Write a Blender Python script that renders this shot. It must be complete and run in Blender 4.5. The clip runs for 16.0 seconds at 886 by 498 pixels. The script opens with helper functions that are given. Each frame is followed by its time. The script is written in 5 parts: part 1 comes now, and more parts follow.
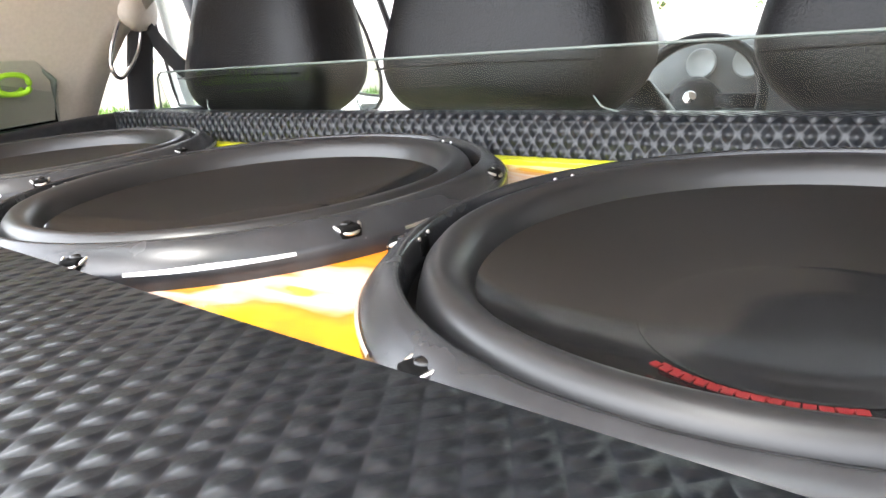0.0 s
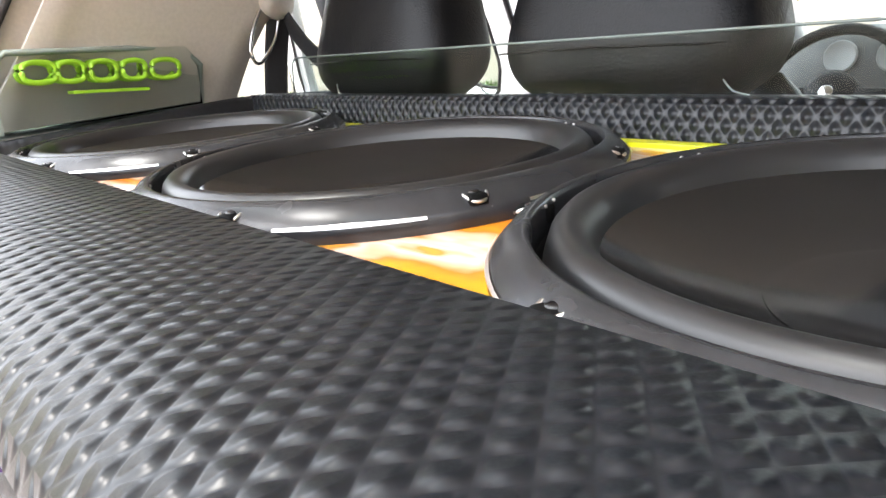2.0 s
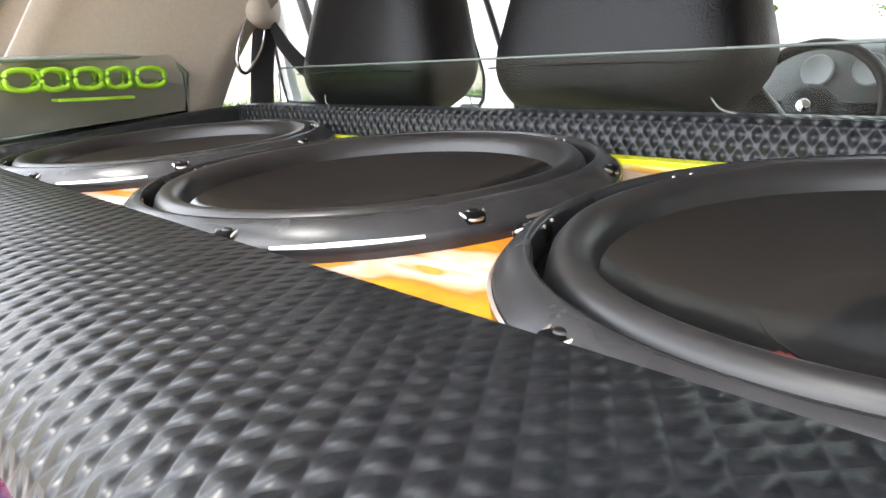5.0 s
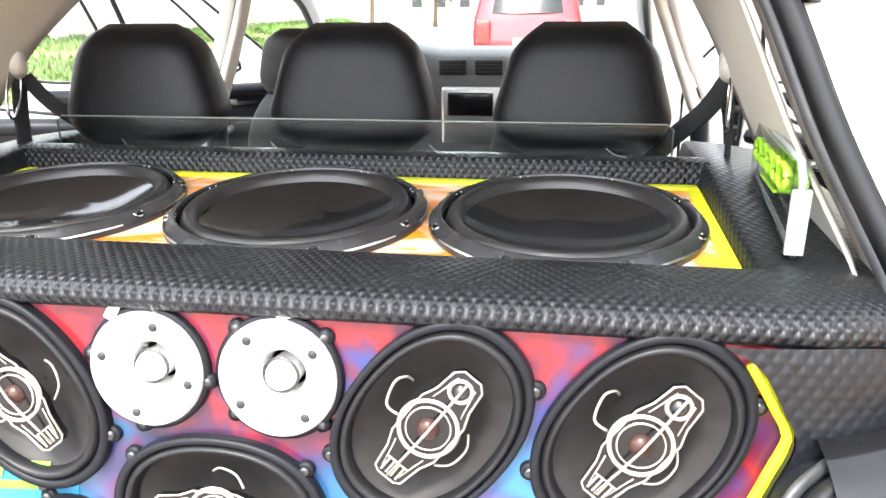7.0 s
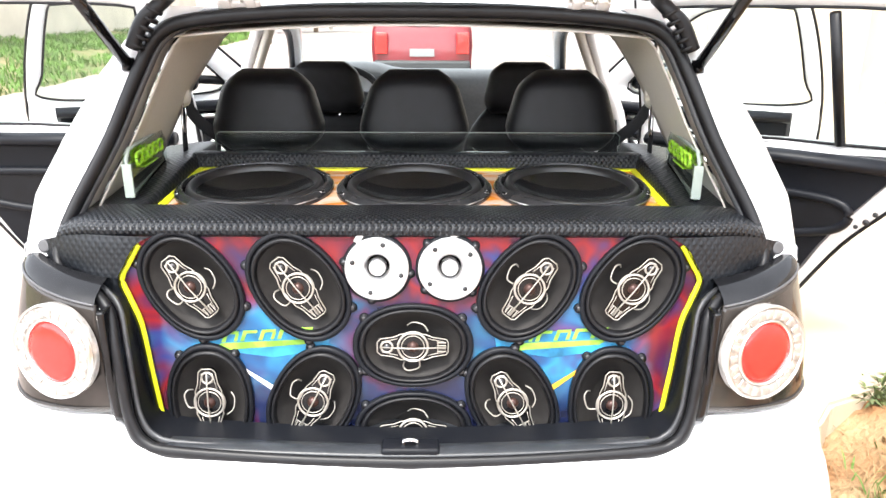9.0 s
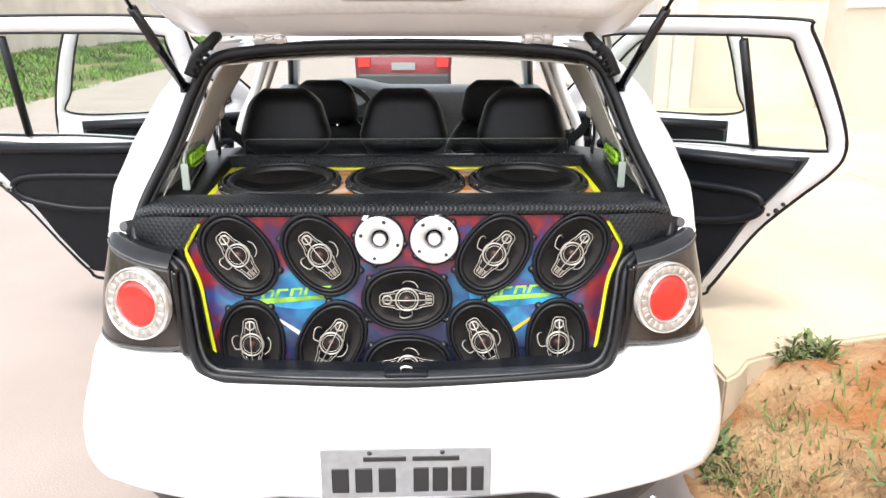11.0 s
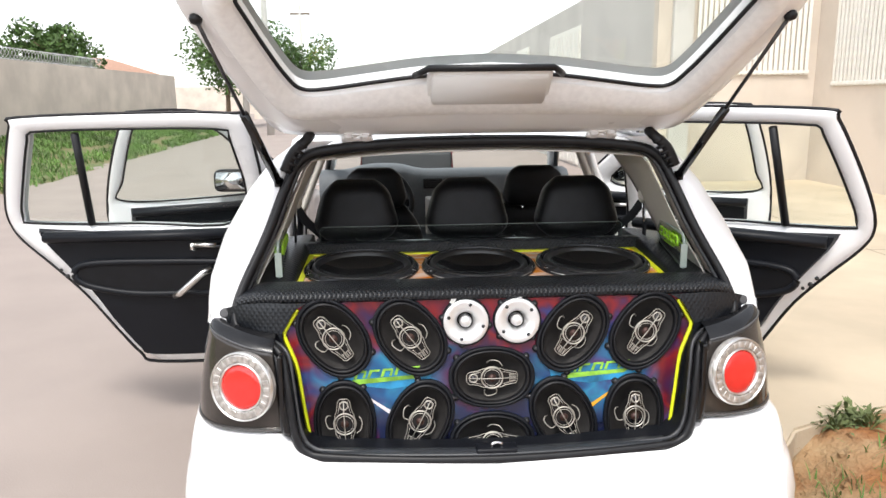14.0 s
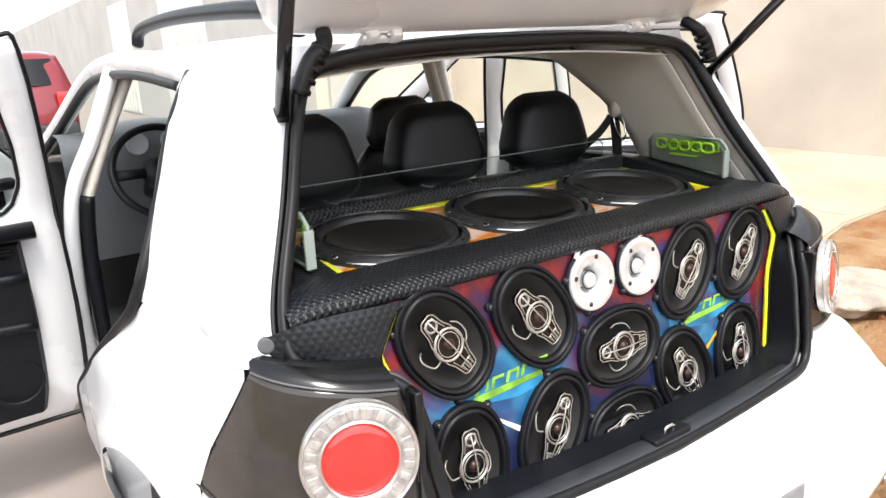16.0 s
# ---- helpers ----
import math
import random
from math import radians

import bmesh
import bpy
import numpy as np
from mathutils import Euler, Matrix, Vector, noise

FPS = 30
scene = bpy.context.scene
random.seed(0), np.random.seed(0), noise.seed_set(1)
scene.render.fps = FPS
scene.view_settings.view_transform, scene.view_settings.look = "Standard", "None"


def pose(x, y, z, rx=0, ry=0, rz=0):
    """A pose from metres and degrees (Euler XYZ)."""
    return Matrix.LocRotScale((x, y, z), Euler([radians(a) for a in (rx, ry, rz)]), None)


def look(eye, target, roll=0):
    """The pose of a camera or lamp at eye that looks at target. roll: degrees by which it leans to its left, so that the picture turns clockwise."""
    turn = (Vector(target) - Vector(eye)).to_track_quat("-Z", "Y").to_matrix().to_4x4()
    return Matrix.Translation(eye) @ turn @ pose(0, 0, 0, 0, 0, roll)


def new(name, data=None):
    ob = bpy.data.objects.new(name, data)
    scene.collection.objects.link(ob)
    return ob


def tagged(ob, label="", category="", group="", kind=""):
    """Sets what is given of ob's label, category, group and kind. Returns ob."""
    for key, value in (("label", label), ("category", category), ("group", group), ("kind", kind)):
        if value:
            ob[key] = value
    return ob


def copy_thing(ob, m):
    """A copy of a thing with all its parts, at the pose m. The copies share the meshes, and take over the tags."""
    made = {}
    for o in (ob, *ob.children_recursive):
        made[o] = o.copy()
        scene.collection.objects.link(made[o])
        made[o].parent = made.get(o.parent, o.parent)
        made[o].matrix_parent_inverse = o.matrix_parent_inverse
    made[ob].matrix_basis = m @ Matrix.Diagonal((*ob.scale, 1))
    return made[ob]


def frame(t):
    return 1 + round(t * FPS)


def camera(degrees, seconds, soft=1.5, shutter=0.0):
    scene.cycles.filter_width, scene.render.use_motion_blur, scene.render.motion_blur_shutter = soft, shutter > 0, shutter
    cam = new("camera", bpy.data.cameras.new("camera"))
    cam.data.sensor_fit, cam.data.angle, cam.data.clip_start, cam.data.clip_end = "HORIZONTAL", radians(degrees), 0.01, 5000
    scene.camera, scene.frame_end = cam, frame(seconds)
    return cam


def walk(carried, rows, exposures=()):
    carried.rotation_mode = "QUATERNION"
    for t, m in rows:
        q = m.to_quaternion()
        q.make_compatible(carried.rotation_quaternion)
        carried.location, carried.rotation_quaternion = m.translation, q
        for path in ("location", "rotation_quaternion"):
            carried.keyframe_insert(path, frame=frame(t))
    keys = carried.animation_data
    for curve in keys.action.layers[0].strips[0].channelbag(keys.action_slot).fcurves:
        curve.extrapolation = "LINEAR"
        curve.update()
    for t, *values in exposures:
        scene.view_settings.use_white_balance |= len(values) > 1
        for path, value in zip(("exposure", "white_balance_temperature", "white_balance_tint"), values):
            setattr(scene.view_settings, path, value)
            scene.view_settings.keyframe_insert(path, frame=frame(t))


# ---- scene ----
cam = camera(62.7, 16.0)
PATH = [
    (0, (0.424, 0.12, 1.078), (-0.833, 1.597, 0.591), -2.7),
    (0.5, (0.426, 0.125, 1.072), (-0.889, 1.544, 0.567), -4.3),
    (1, (0.428, 0.123, 1.071), (-0.906, 1.526, 0.569), -4.4),
    (1.5, (0.428, 0.112, 1.07), (-0.975, 1.446, 0.569), -3.4),
    (2, (0.431, 0.1, 1.069), (-1.036, 1.368, 0.58), -2.3),
    (2.5, (0.432, 0.1, 1.069), (-1.029, 1.375, 0.58), -2.1),
    (3, (0.433, 0.099, 1.069), (-1.027, 1.378, 0.582), -2.1),
    (5.3, (0.425, 0.09, 1.079), (-0.994, 1.42, 0.613), -1.4),
    (5.5, (0.43, 0.071, 1.1), (-0.94, 1.452, 0.636), -1.4),
    (6, (0.391, -0.07, 1.155), (-0.456, 1.676, 0.672), 0.1),
    (6.5, (0.337, -0.313, 1.219), (-0.066, 1.558, 0.641), -0.5),
    (7, (0.346, -0.505, 1.264), (0.045, 1.367, 0.628), -0.5),
    (7.5, (0.305, -0.748, 1.309), (0.121, 1.085, 0.531), 0.3),
    (8, (0.182, -0.92, 1.345), (0.164, 0.956, 0.65), -0.2),
    (8.5, (0.059, -1.098, 1.362), (0.087, 0.778, 0.67), -1.0),
    (9, (0.049, -1.219, 1.388), (0.066, 0.681, 0.762), 0.3),
    (9.2, (0.042, -1.253, 1.398), (0.053, 0.653, 0.791), -0.0),
    (11.3, (0.031, -1.743, 1.476), (0.1, 0.164, 0.878), 0.1),
    (11.5, (0.021, -1.772, 1.521), (0.086, 0.122, 0.883), 0.2),
    (12, (0.082, -1.907, 1.541), (0.133, 0.007, 0.962), -0.2),
    (12.5, (0.122, -2.035, 1.532), (0.173, -0.12, 0.955), -1.0),
    (13, (0.124, -2.082, 1.567), (0.176, -0.155, 1.032), -0.7),
    (13.5, (0.017, -2.027, 1.52), (0.034, -0.069, 1.113), -0.3),
    (14, (-0.225, -1.802, 1.511), (-0.127, 0.154, 1.106), -0.7),
    (14.5, (-0.407, -1.61, 1.474), (-0.256, 0.335, 1.031), -0.2),
    (15, (-0.572, -1.286, 1.426), (-0.134, 0.595, 0.906), -1.4),
    (15.5, (-0.847, -1.057, 1.378), (-0.071, 0.71, 0.851), -3.2),
    (16, (-1.096, -0.88, 1.375), (-0.023, 0.721, 0.843), -2.9),
]
walk(cam, [(t, look(e, a, r)) for t, e, a, r in PATH],
     [(0, 3.56), (0.6, 3.33), (1.5, 3.12), (5.5, 3.08), (6.2, 3.2), (7.0, 3.3), (8.0, 2.9), (9.0, 2.48), (11.3, 1.68), (12.5, 1.17), (13.0, 1.1), (13.6, 1.17), (14.5, 1.42), (16.0, 1.6)])

# ---- world, sun ----
world = bpy.data.worlds.new("sky")
scene.world = world
world.use_nodes = True
wn, wl = world.node_tree.nodes, world.node_tree.links
sky = wn.new("ShaderNodeTexSky")
sky.sky_type = 'NISHITA'
sky.sun_disc = False
sky.sun_elevation, sky.sun_rotation = radians(58), radians(200)
sky.air_density, sky.dust_density = 1.0, 1.2
hsv = wn.new("ShaderNodeHueSaturation")
hsv.inputs["Saturation"].default_value = 0.22
wl.new(sky.outputs[0], hsv.inputs["Color"])
wl.new(hsv.outputs[0], wn["Background"].inputs["Color"])
wn["Background"].inputs["Strength"].default_value = 0.15
sun_data = bpy.data.lights.new("sun", 'SUN')
sun_data.energy, sun_data.angle, sun_data.color = 1.1, radians(14), (1.0, 0.96, 0.9)
sun = new("sun", sun_data)
sun.matrix_world = look((-2, -6, 12), (0, 0.5, 0))


# ---- materials ----
def mat(name, col, rough=0.5, metal=0.0, vary=0.0, scale=20.0, bump=0.0, bscale=120.0, coat=0.0, spec=0.5, col2=None, dist=0.002):
    m = bpy.data.materials.new(name)
    m.use_nodes = True
    n, l = m.node_tree.nodes, m.node_tree.links
    b = n["Principled BSDF"]
    b.inputs["Base Color"].default_value = (*col, 1)
    b.inputs["Roughness"].default_value = rough
    b.inputs["Metallic"].default_value = metal
    b.inputs["Coat Weight"].default_value = coat
    b.inputs["Specular IOR Level"].default_value = spec
    tc = n.new("ShaderNodeTexCoord")
    if vary or col2:
        t = n.new("ShaderNodeTexNoise")
        t.inputs["Scale"].default_value = scale
        t.inputs["Detail"].default_value = 8
        l.new(tc.outputs["Object"], t.inputs["Vector"])
        r = n.new("ShaderNodeValToRGB")
        c2 = col2 or tuple(max(0, c * (1 - vary)) for c in col)
        c1 = col if col2 else tuple(min(1, c * (1 + vary)) for c in col)
        r.color_ramp.elements[0].position, r.color_ramp.elements[1].position = 0.35, 0.65
        r.color_ramp.elements[0].color, r.color_ramp.elements[1].color = (*c2, 1), (*c1, 1)
        l.new(t.outputs["Fac"], r.inputs["Fac"])
        l.new(r.outputs[0], b.inputs["Base Color"])
        rr = n.new("ShaderNodeMapRange")
        rr.inputs["To Min"].default_value, rr.inputs["To Max"].default_value = rough * 0.85, min(1, rough * 1.15)
        l.new(t.outputs["Fac"], rr.inputs["Value"])
        l.new(rr.outputs[0], b.inputs["Roughness"])
    if bump:
        t2 = n.new("ShaderNodeTexNoise")
        t2.inputs["Scale"].default_value = bscale
        t2.inputs["Detail"].default_value = 6
        l.new(tc.outputs["Object"], t2.inputs["Vector"])
        bp = n.new("ShaderNodeBump")
        bp.inputs["Strength"].default_value, bp.inputs["Distance"].default_value = bump, dist
        l.new(t2.outputs["Fac"], bp.inputs["Height"])
        l.new(bp.outputs[0], b.inputs["Normal"])
    return m


def ramp_mat(name, stops, scale, rough, detail=3.0, distort=1.0, stretch=(1, 1, 1), coat=0.0):
    """A painted sheet of several colours that run into one another."""
    m = mat(name, stops[0][1], rough, coat=coat)
    n, l = m.node_tree.nodes, m.node_tree.links
    tc, mp = n.new("ShaderNodeTexCoord"), n.new("ShaderNodeMapping")
    mp.inputs["Scale"].default_value = stretch
    t, r = n.new("ShaderNodeTexNoise"), n.new("ShaderNodeValToRGB")
    t.inputs["Scale"].default_value, t.inputs["Detail"].default_value, t.inputs["Distortion"].default_value = scale, detail, distort
    l.new(tc.outputs["Object"], mp.inputs["Vector"])
    l.new(mp.outputs[0], t.inputs["Vector"])
    l.new(t.outputs["Fac"], r.inputs["Fac"])
    e = r.color_ramp.elements
    e[0].position, e[0].color = stops[0][0], (*stops[0][1], 1)
    e[1].position, e[1].color = stops[-1][0], (*stops[-1][1], 1)
    for p, c in stops[1:-1]:
        e.new(p).color = (*c, 1)
    l.new(r.outputs[0], n["Principled BSDF"].inputs["Base Color"])
    return m


def vinyl_mat(name, pitch, depth=0.85):
    """Black vinyl embossed with small diamonds."""
    m = mat(name, (0.0085, 0.0100, 0.0128), 0.38, spec=0.38)
    n, l = m.node_tree.nodes, m.node_tree.links
    tc, sx = n.new("ShaderNodeTexCoord"), n.new("ShaderNodeSeparateXYZ")
    l.new(tc.outputs["UV"], sx.inputs[0])

    def op(kind, a, b=None):
        q = n.new("ShaderNodeMath")
        q.operation = kind
        for i, v in enumerate((a, b)):
            if v is None:
                continue
            if isinstance(v, (int, float)):
                q.inputs[i].default_value = v
            else:
                l.new(v, q.inputs[i])
        return q.outputs[0]
    k = math.pi / pitch
    u, v = op('MULTIPLY', sx.outputs[0], k), op('MULTIPLY', sx.outputs[1], k * 0.75)
    p, q = op('ADD', u, v), op('SUBTRACT', u, v)
    h = op('MULTIPLY', op('ABSOLUTE', op('SINE', p)), op('ABSOLUTE', op('SINE', q)))
    h = op('POWER', h, 1.5)
    bp = n.new("ShaderNodeBump")
    bp.inputs["Strength"].default_value, bp.inputs["Distance"].default_value = depth, pitch * 0.2
    l.new(h, bp.inputs["Height"])
    l.new(bp.outputs[0], n["Principled BSDF"].inputs["Normal"])
    g = n.new("ShaderNodeTexNoise")
    g.inputs["Scale"].default_value = 900
    l.new(tc.outputs["Object"], g.inputs["Vector"])
    rr = n.new("ShaderNodeMapRange")
    rr.inputs["To Min"].default_value, rr.inputs["To Max"].default_value = 0.27, 0.44
    l.new(g.outputs["Fac"], rr.inputs["Value"])
    l.new(rr.outputs[0], n["Principled BSDF"].inputs["Roughness"])
    return m


def glass_mat(name, tint, gloss=0.08, rough=0.0):
    m = bpy.data.materials.new(name)
    m.use_nodes = True
    n, l = m.node_tree.nodes, m.node_tree.links
    n.remove(n["Principled BSDF"])
    t, g, mx, lw = n.new("ShaderNodeBsdfTransparent"), n.new("ShaderNodeBsdfGlossy"), n.new("ShaderNodeMixShader"), n.new("ShaderNodeLayerWeight")
    pw, ml = n.new("ShaderNodeMath"), n.new("ShaderNodeMath")
    pw.operation, ml.operation = 'POWER', 'MULTIPLY_ADD'
    pw.inputs[1].default_value, ml.inputs[1].default_value, ml.inputs[2].default_value = 4.0, 0.7, gloss * 0.5
    lw.inputs[0].default_value = 0.5
    t.inputs[0].default_value = (*tint, 1)
    g.inputs["Roughness"].default_value = rough
    l.new(lw.outputs["Facing"], pw.inputs[0])
    l.new(pw.outputs[0], ml.inputs[0])
    l.new(ml.outputs[0], mx.inputs[0])
    l.new(t.outputs[0], mx.inputs[1])
    l.new(g.outputs[0], mx.inputs[2])
    l.new(mx.outputs[0], n["Material Output"].inputs[0])
    return m


PAINT = mat("white_paint", (0.86, 0.86, 0.87), 0.28, coat=0.6, vary=0.02, scale=3)
RUBBER = mat("black_rubber", (0.0075, 0.0075, 0.009), 0.42, vary=0.2, scale=40, spec=0.35)
PLASTIC = mat("black_plastic", (0.0072, 0.0082, 0.0112), 0.42, bump=0.15, bscale=900, spec=0.22)
GLOSSB = mat("gloss_black_plastic", (0.006, 0.006, 0.007), 0.16, vary=0.3, scale=30)
VALANCE = mat("dark_plastic", (0.03, 0.032, 0.035), 0.5, bump=0.2, bscale=700)
LEATHER = mat("black_leather", (0.0044, 0.0048, 0.0064), 0.42, vary=0.25, scale=25, bump=0.35, bscale=420, spec=0.27)
CLOTH = mat("dark_cloth", (0.02, 0.021, 0.024), 0.85, vary=0.2, scale=300, bump=0.4, bscale=1500)
TRIM = mat("grey_trim", (0.60, 0.565, 0.51), 0.7, vary=0.04, scale=200, bump=0.2, bscale=800)
LINER = mat("roof_lining", (0.66, 0.63, 0.58), 0.9, vary=0.03, scale=200, bump=0.2, bscale=1200)
CARPET = mat("black_carpet", (0.012, 0.012, 0.013), 0.95, vary=0.3, scale=500, bump=0.5, bscale=1500)
CHROME = mat("chrome", (0.75, 0.75, 0.76), 0.12, 1.0)
SILVER = mat("silver_metal", (0.74, 0.73, 0.71), 0.3, 1.0, vary=0.05, scale=60)
WIRE = mat("silver_print", (0.45, 0.42, 0.375), 0.42, 0.6)
ALU = mat("white_aluminium", (0.82, 0.82, 0.82), 0.3, 0.55, vary=0.03, scale=40)
DARKM = mat("dark_steel", (0.08, 0.08, 0.085), 0.35, 0.9)
CONE = mat("speaker_cone", (0.024, 0.0222, 0.0215), 0.55, vary=0.15, scale=60, bump=0.12, bscale=500, spec=0.3)
SUBCONE = mat("subwoofer_cone", (0.009, 0.009, 0.0095), 0.10, vary=0.25, scale=9, spec=0.6)
COPPER = mat("brown_dome", (0.055, 0.026, 0.021), 0.3, 0.4)
VINYL = vinyl_mat("embossed_vinyl", 0.0124)
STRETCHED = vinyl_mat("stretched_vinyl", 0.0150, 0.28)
YELLOW = mat("yellow_edge", (0.75, 0.8, 0.02), 0.3, vary=0.05, scale=60)
RED = mat("red_lens", (0.72, 0.03, 0.025), 0.18, coat=0.5, vary=0.1, scale=15)
LEDRING = mat("clear_ring", (0.50, 0.475, 0.45), 0.2, 0.5, vary=0.25, scale=55, bump=0.3, bscale=60)
GREYM = mat("grey_edge", (0.12, 0.12, 0.125), 0.3, 0.3)
SMOKE = mat("smoked_housing", (0.034, 0.029, 0.026), 0.07, vary=0.4, scale=9, spec=0.6)
GLASS = glass_mat("green_tinted_glass", (0.93, 0.975, 0.945))
CLEAR = glass_mat("clear_acrylic", (0.86, 0.89, 0.88), 0.04)
ACRYL = mat("frosted_acrylic", (0.36, 0.42, 0.38), 0.2)
GREENP = mat("green_print", (0.34, 0.66, 0.04), 0.35, vary=0.1, scale=60)
PLATE = mat("plate_metal", (0.30, 0.31, 0.32), 0.4, 0.2, vary=0.08, scale=40)
INK = mat("black_ink", (0.02, 0.02, 0.022), 0.5)


def art_mat():
    """Airbrushed sheet: reds above and at the sides, blues in the middle band, dark below."""
    m = mat("airbrushed_panel", (0.1, 0.1, 0.2), 0.25, coat=0.4)
    n, l = m.node_tree.nodes, m.node_tree.links
    tc = n.new("ShaderNodeTexCoord")

    def noise_of(sc, off):
        mp, t = n.new("ShaderNodeMapping"), n.new("ShaderNodeTexNoise")
        mp.inputs["Location"].default_value = (off, off * 0.7, off * 0.3)
        t.inputs["Scale"].default_value, t.inputs["Detail"].default_value, t.inputs["Distortion"].default_value = sc, 2, 0.5
        l.new(tc.outputs["Object"], mp.inputs["Vector"])
        l.new(mp.outputs[0], t.inputs["Vector"])
        return t.outputs["Fac"]

    def ramp(fac, stops):
        r = n.new("ShaderNodeValToRGB")
        e = r.color_ramp.elements
        e[0].position, e[0].color = stops[0][0], (*stops[0][1], 1)
        e[1].position, e[1].color = stops[-1][0], (*stops[-1][1], 1)
        for p, c in stops[1:-1]:
            e.new(p).color = (*c, 1)
        l.new(fac, r.inputs["Fac"])
        return r.outputs[0]

    def calc(kind, a, b):
        q = n.new("ShaderNodeMath")
        q.operation = kind
        for k, v in enumerate((a, b)):
            if isinstance(v, (int, float)):
                q.inputs[k].default_value = v
            else:
                l.new(v, q.inputs[k])
        return q.outputs[0]

    def blend(f, a, b):
        q = n.new("ShaderNodeMixRGB")
        l.new(f, q.inputs[0])
        l.new(a, q.inputs[1])
        l.new(b, q.inputs[2])
        return q.outputs[0]
    sx = n.new("ShaderNodeSeparateXYZ")
    l.new(tc.outputs["Object"], sx.inputs[0])
    ax = calc('ABSOLUTE', sx.outputs[0], 0)
    z = calc('ADD', sx.outputs[2], calc('MULTIPLY', calc('SUBTRACT', noise_of(7, 3), 0.5), 0.13))
    x = calc('ADD', ax, calc('MULTIPLY', calc('SUBTRACT', noise_of(9, 8), 0.5), 0.12))
    red = ramp(noise_of(9, 1), [(0.28, (0.03, 0.014, 0.07)), (0.40, (0.08, 0.010, 0.03)), (0.50, (0.22, 0.013, 0.018)), (0.57, (0.10, 0.016, 0.05)), (0.66, (0.03, 0.035, 0.15)), (0.74, (0.02, 0.06, 0.18))])
    blue = ramp(noise_of(8, 5), [(0.28, (0.008, 0.02, 0.09)), (0.42, (0.010, 0.08, 0.22)), (0.54, (0.02, 0.21, 0.38)), (0.63, (0.03, 0.08, 0.22)), (0.72, (0.10, 0.04, 0.16))])
    dark = ramp(noise_of(11, 9), [(0.35, (0.006, 0.008, 0.03)), (0.52, (0.012, 0.02, 0.07)), (0.62, (0.08, 0.012, 0.05))])
    top = ramp(z, [(0.815, (0, 0, 0)), (0.86, (1, 1, 1))])
    side = ramp(x, [(0.43, (0, 0, 0)), (0.49, (1, 1, 1))])
    low = ramp(z, [(0.62, (1, 1, 1)), (0.70, (0, 0, 0))])
    mid = ramp(x, [(0.09, (1, 1, 1)), (0.18, (0, 0, 0))])
    c = blend(low, blue, dark)
    c = blend(mid, c, dark)
    c = blend(side, c, red)
    c = blend(top, c, red)
    l.new(c, n["Principled BSDF"].inputs["Base Color"])
    return m


ART = art_mat()
ORANGE = ramp_mat("marbled_baffle", [(0.3, (0.72, 0.40, 0.01)), (0.42, (0.70, 0.20, 0.02)), (0.48, (0.74, 0.42, 0.24)), (0.56, (0.76, 0.58, 0.48)), (0.62, (0.72, 0.26, 0.05)), (0.7, (0.72, 0.44, 0.02))], 5.5, 0.22, stretch=(1, 2.4, 1), coat=0.3)
FROST = mat("polished_edge", (0.16, 0.19, 0.175), 0.2)


# ---- builders ----
def mesh_of(name, bm, material, smooth=True):
    me = bpy.data.meshes.new(name)
    bmesh.ops.recalc_face_normals(bm, faces=bm.faces)
    for f in bm.faces:
        f.smooth = smooth
    bm.to_mesh(me)
    bm.free()
    if material:
        me.materials.append(material)
    return me


def part(name, bm, material, parent=None, label="", smooth=True, at=None):
    ob = new(name, mesh_of(name, bm, material, smooth))
    if at is not None:
        ob.matrix_basis = at
    if parent is not None:
        ob.parent = parent
    if label:
        ob["label"] = label
    return ob


def empty(name, m, label, category, group="", kind=""):
    ob = new(name)
    ob.empty_display_size = 0.1
    ob.matrix_basis = m
    return tagged(ob, label, category, group, kind)


def grid(rows, closed_u=False, closed_v=False, thick=0.0, bm=None, uv=False):
    """A sheet through rows of points; thick gives it depth along its normals."""
    bm = bm or bmesh.new()
    vs = [[bm.verts.new(p) for p in row] for row in rows]
    faces = []
    nr, nc = len(rows), len(rows[0])
    for i in range(nr if closed_u else nr - 1):
        for j in range(nc if closed_v else nc - 1):
            q = (vs[i][j], vs[i][(j + 1) % nc], vs[(i + 1) % nr][(j + 1) % nc], vs[(i + 1) % nr][j])
            if len(set(q)) == 4:
                try:
                    faces.append(bm.faces.new(q))
                except ValueError:
                    pass
    if thick:
        bmesh.ops.recalc_face_normals(bm, faces=bm.faces)
        bmesh.ops.solidify(bm, geom=faces, thickness=thick)
    return bm


def box(x0, y0, z0, x1, y1, z1, bevel=0.0, seg=2, bm=None):
    bm2 = bmesh.new()
    bmesh.ops.create_cube(bm2, size=1)
    for v in bm2.verts:
        v.co = Vector(((x0 + x1) / 2 + v.co.x * (x1 - x0), (y0 + y1) / 2 + v.co.y * (y1 - y0), (z0 + z1) / 2 + v.co.z * (z1 - z0)))
    if bevel:
        bmesh.ops.bevel(bm2, geom=list(bm2.edges), offset=bevel, segments=seg, affect='EDGES', profile=0.6)
    return join(bm, bm2)


def join(bm, other):
    if bm is None:
        return other
    me = bpy.data.meshes.new("tmp")
    other.to_mesh(me)
    other.free()
    bm.from_mesh(me)
    bpy.data.meshes.remove(me)
    return bm


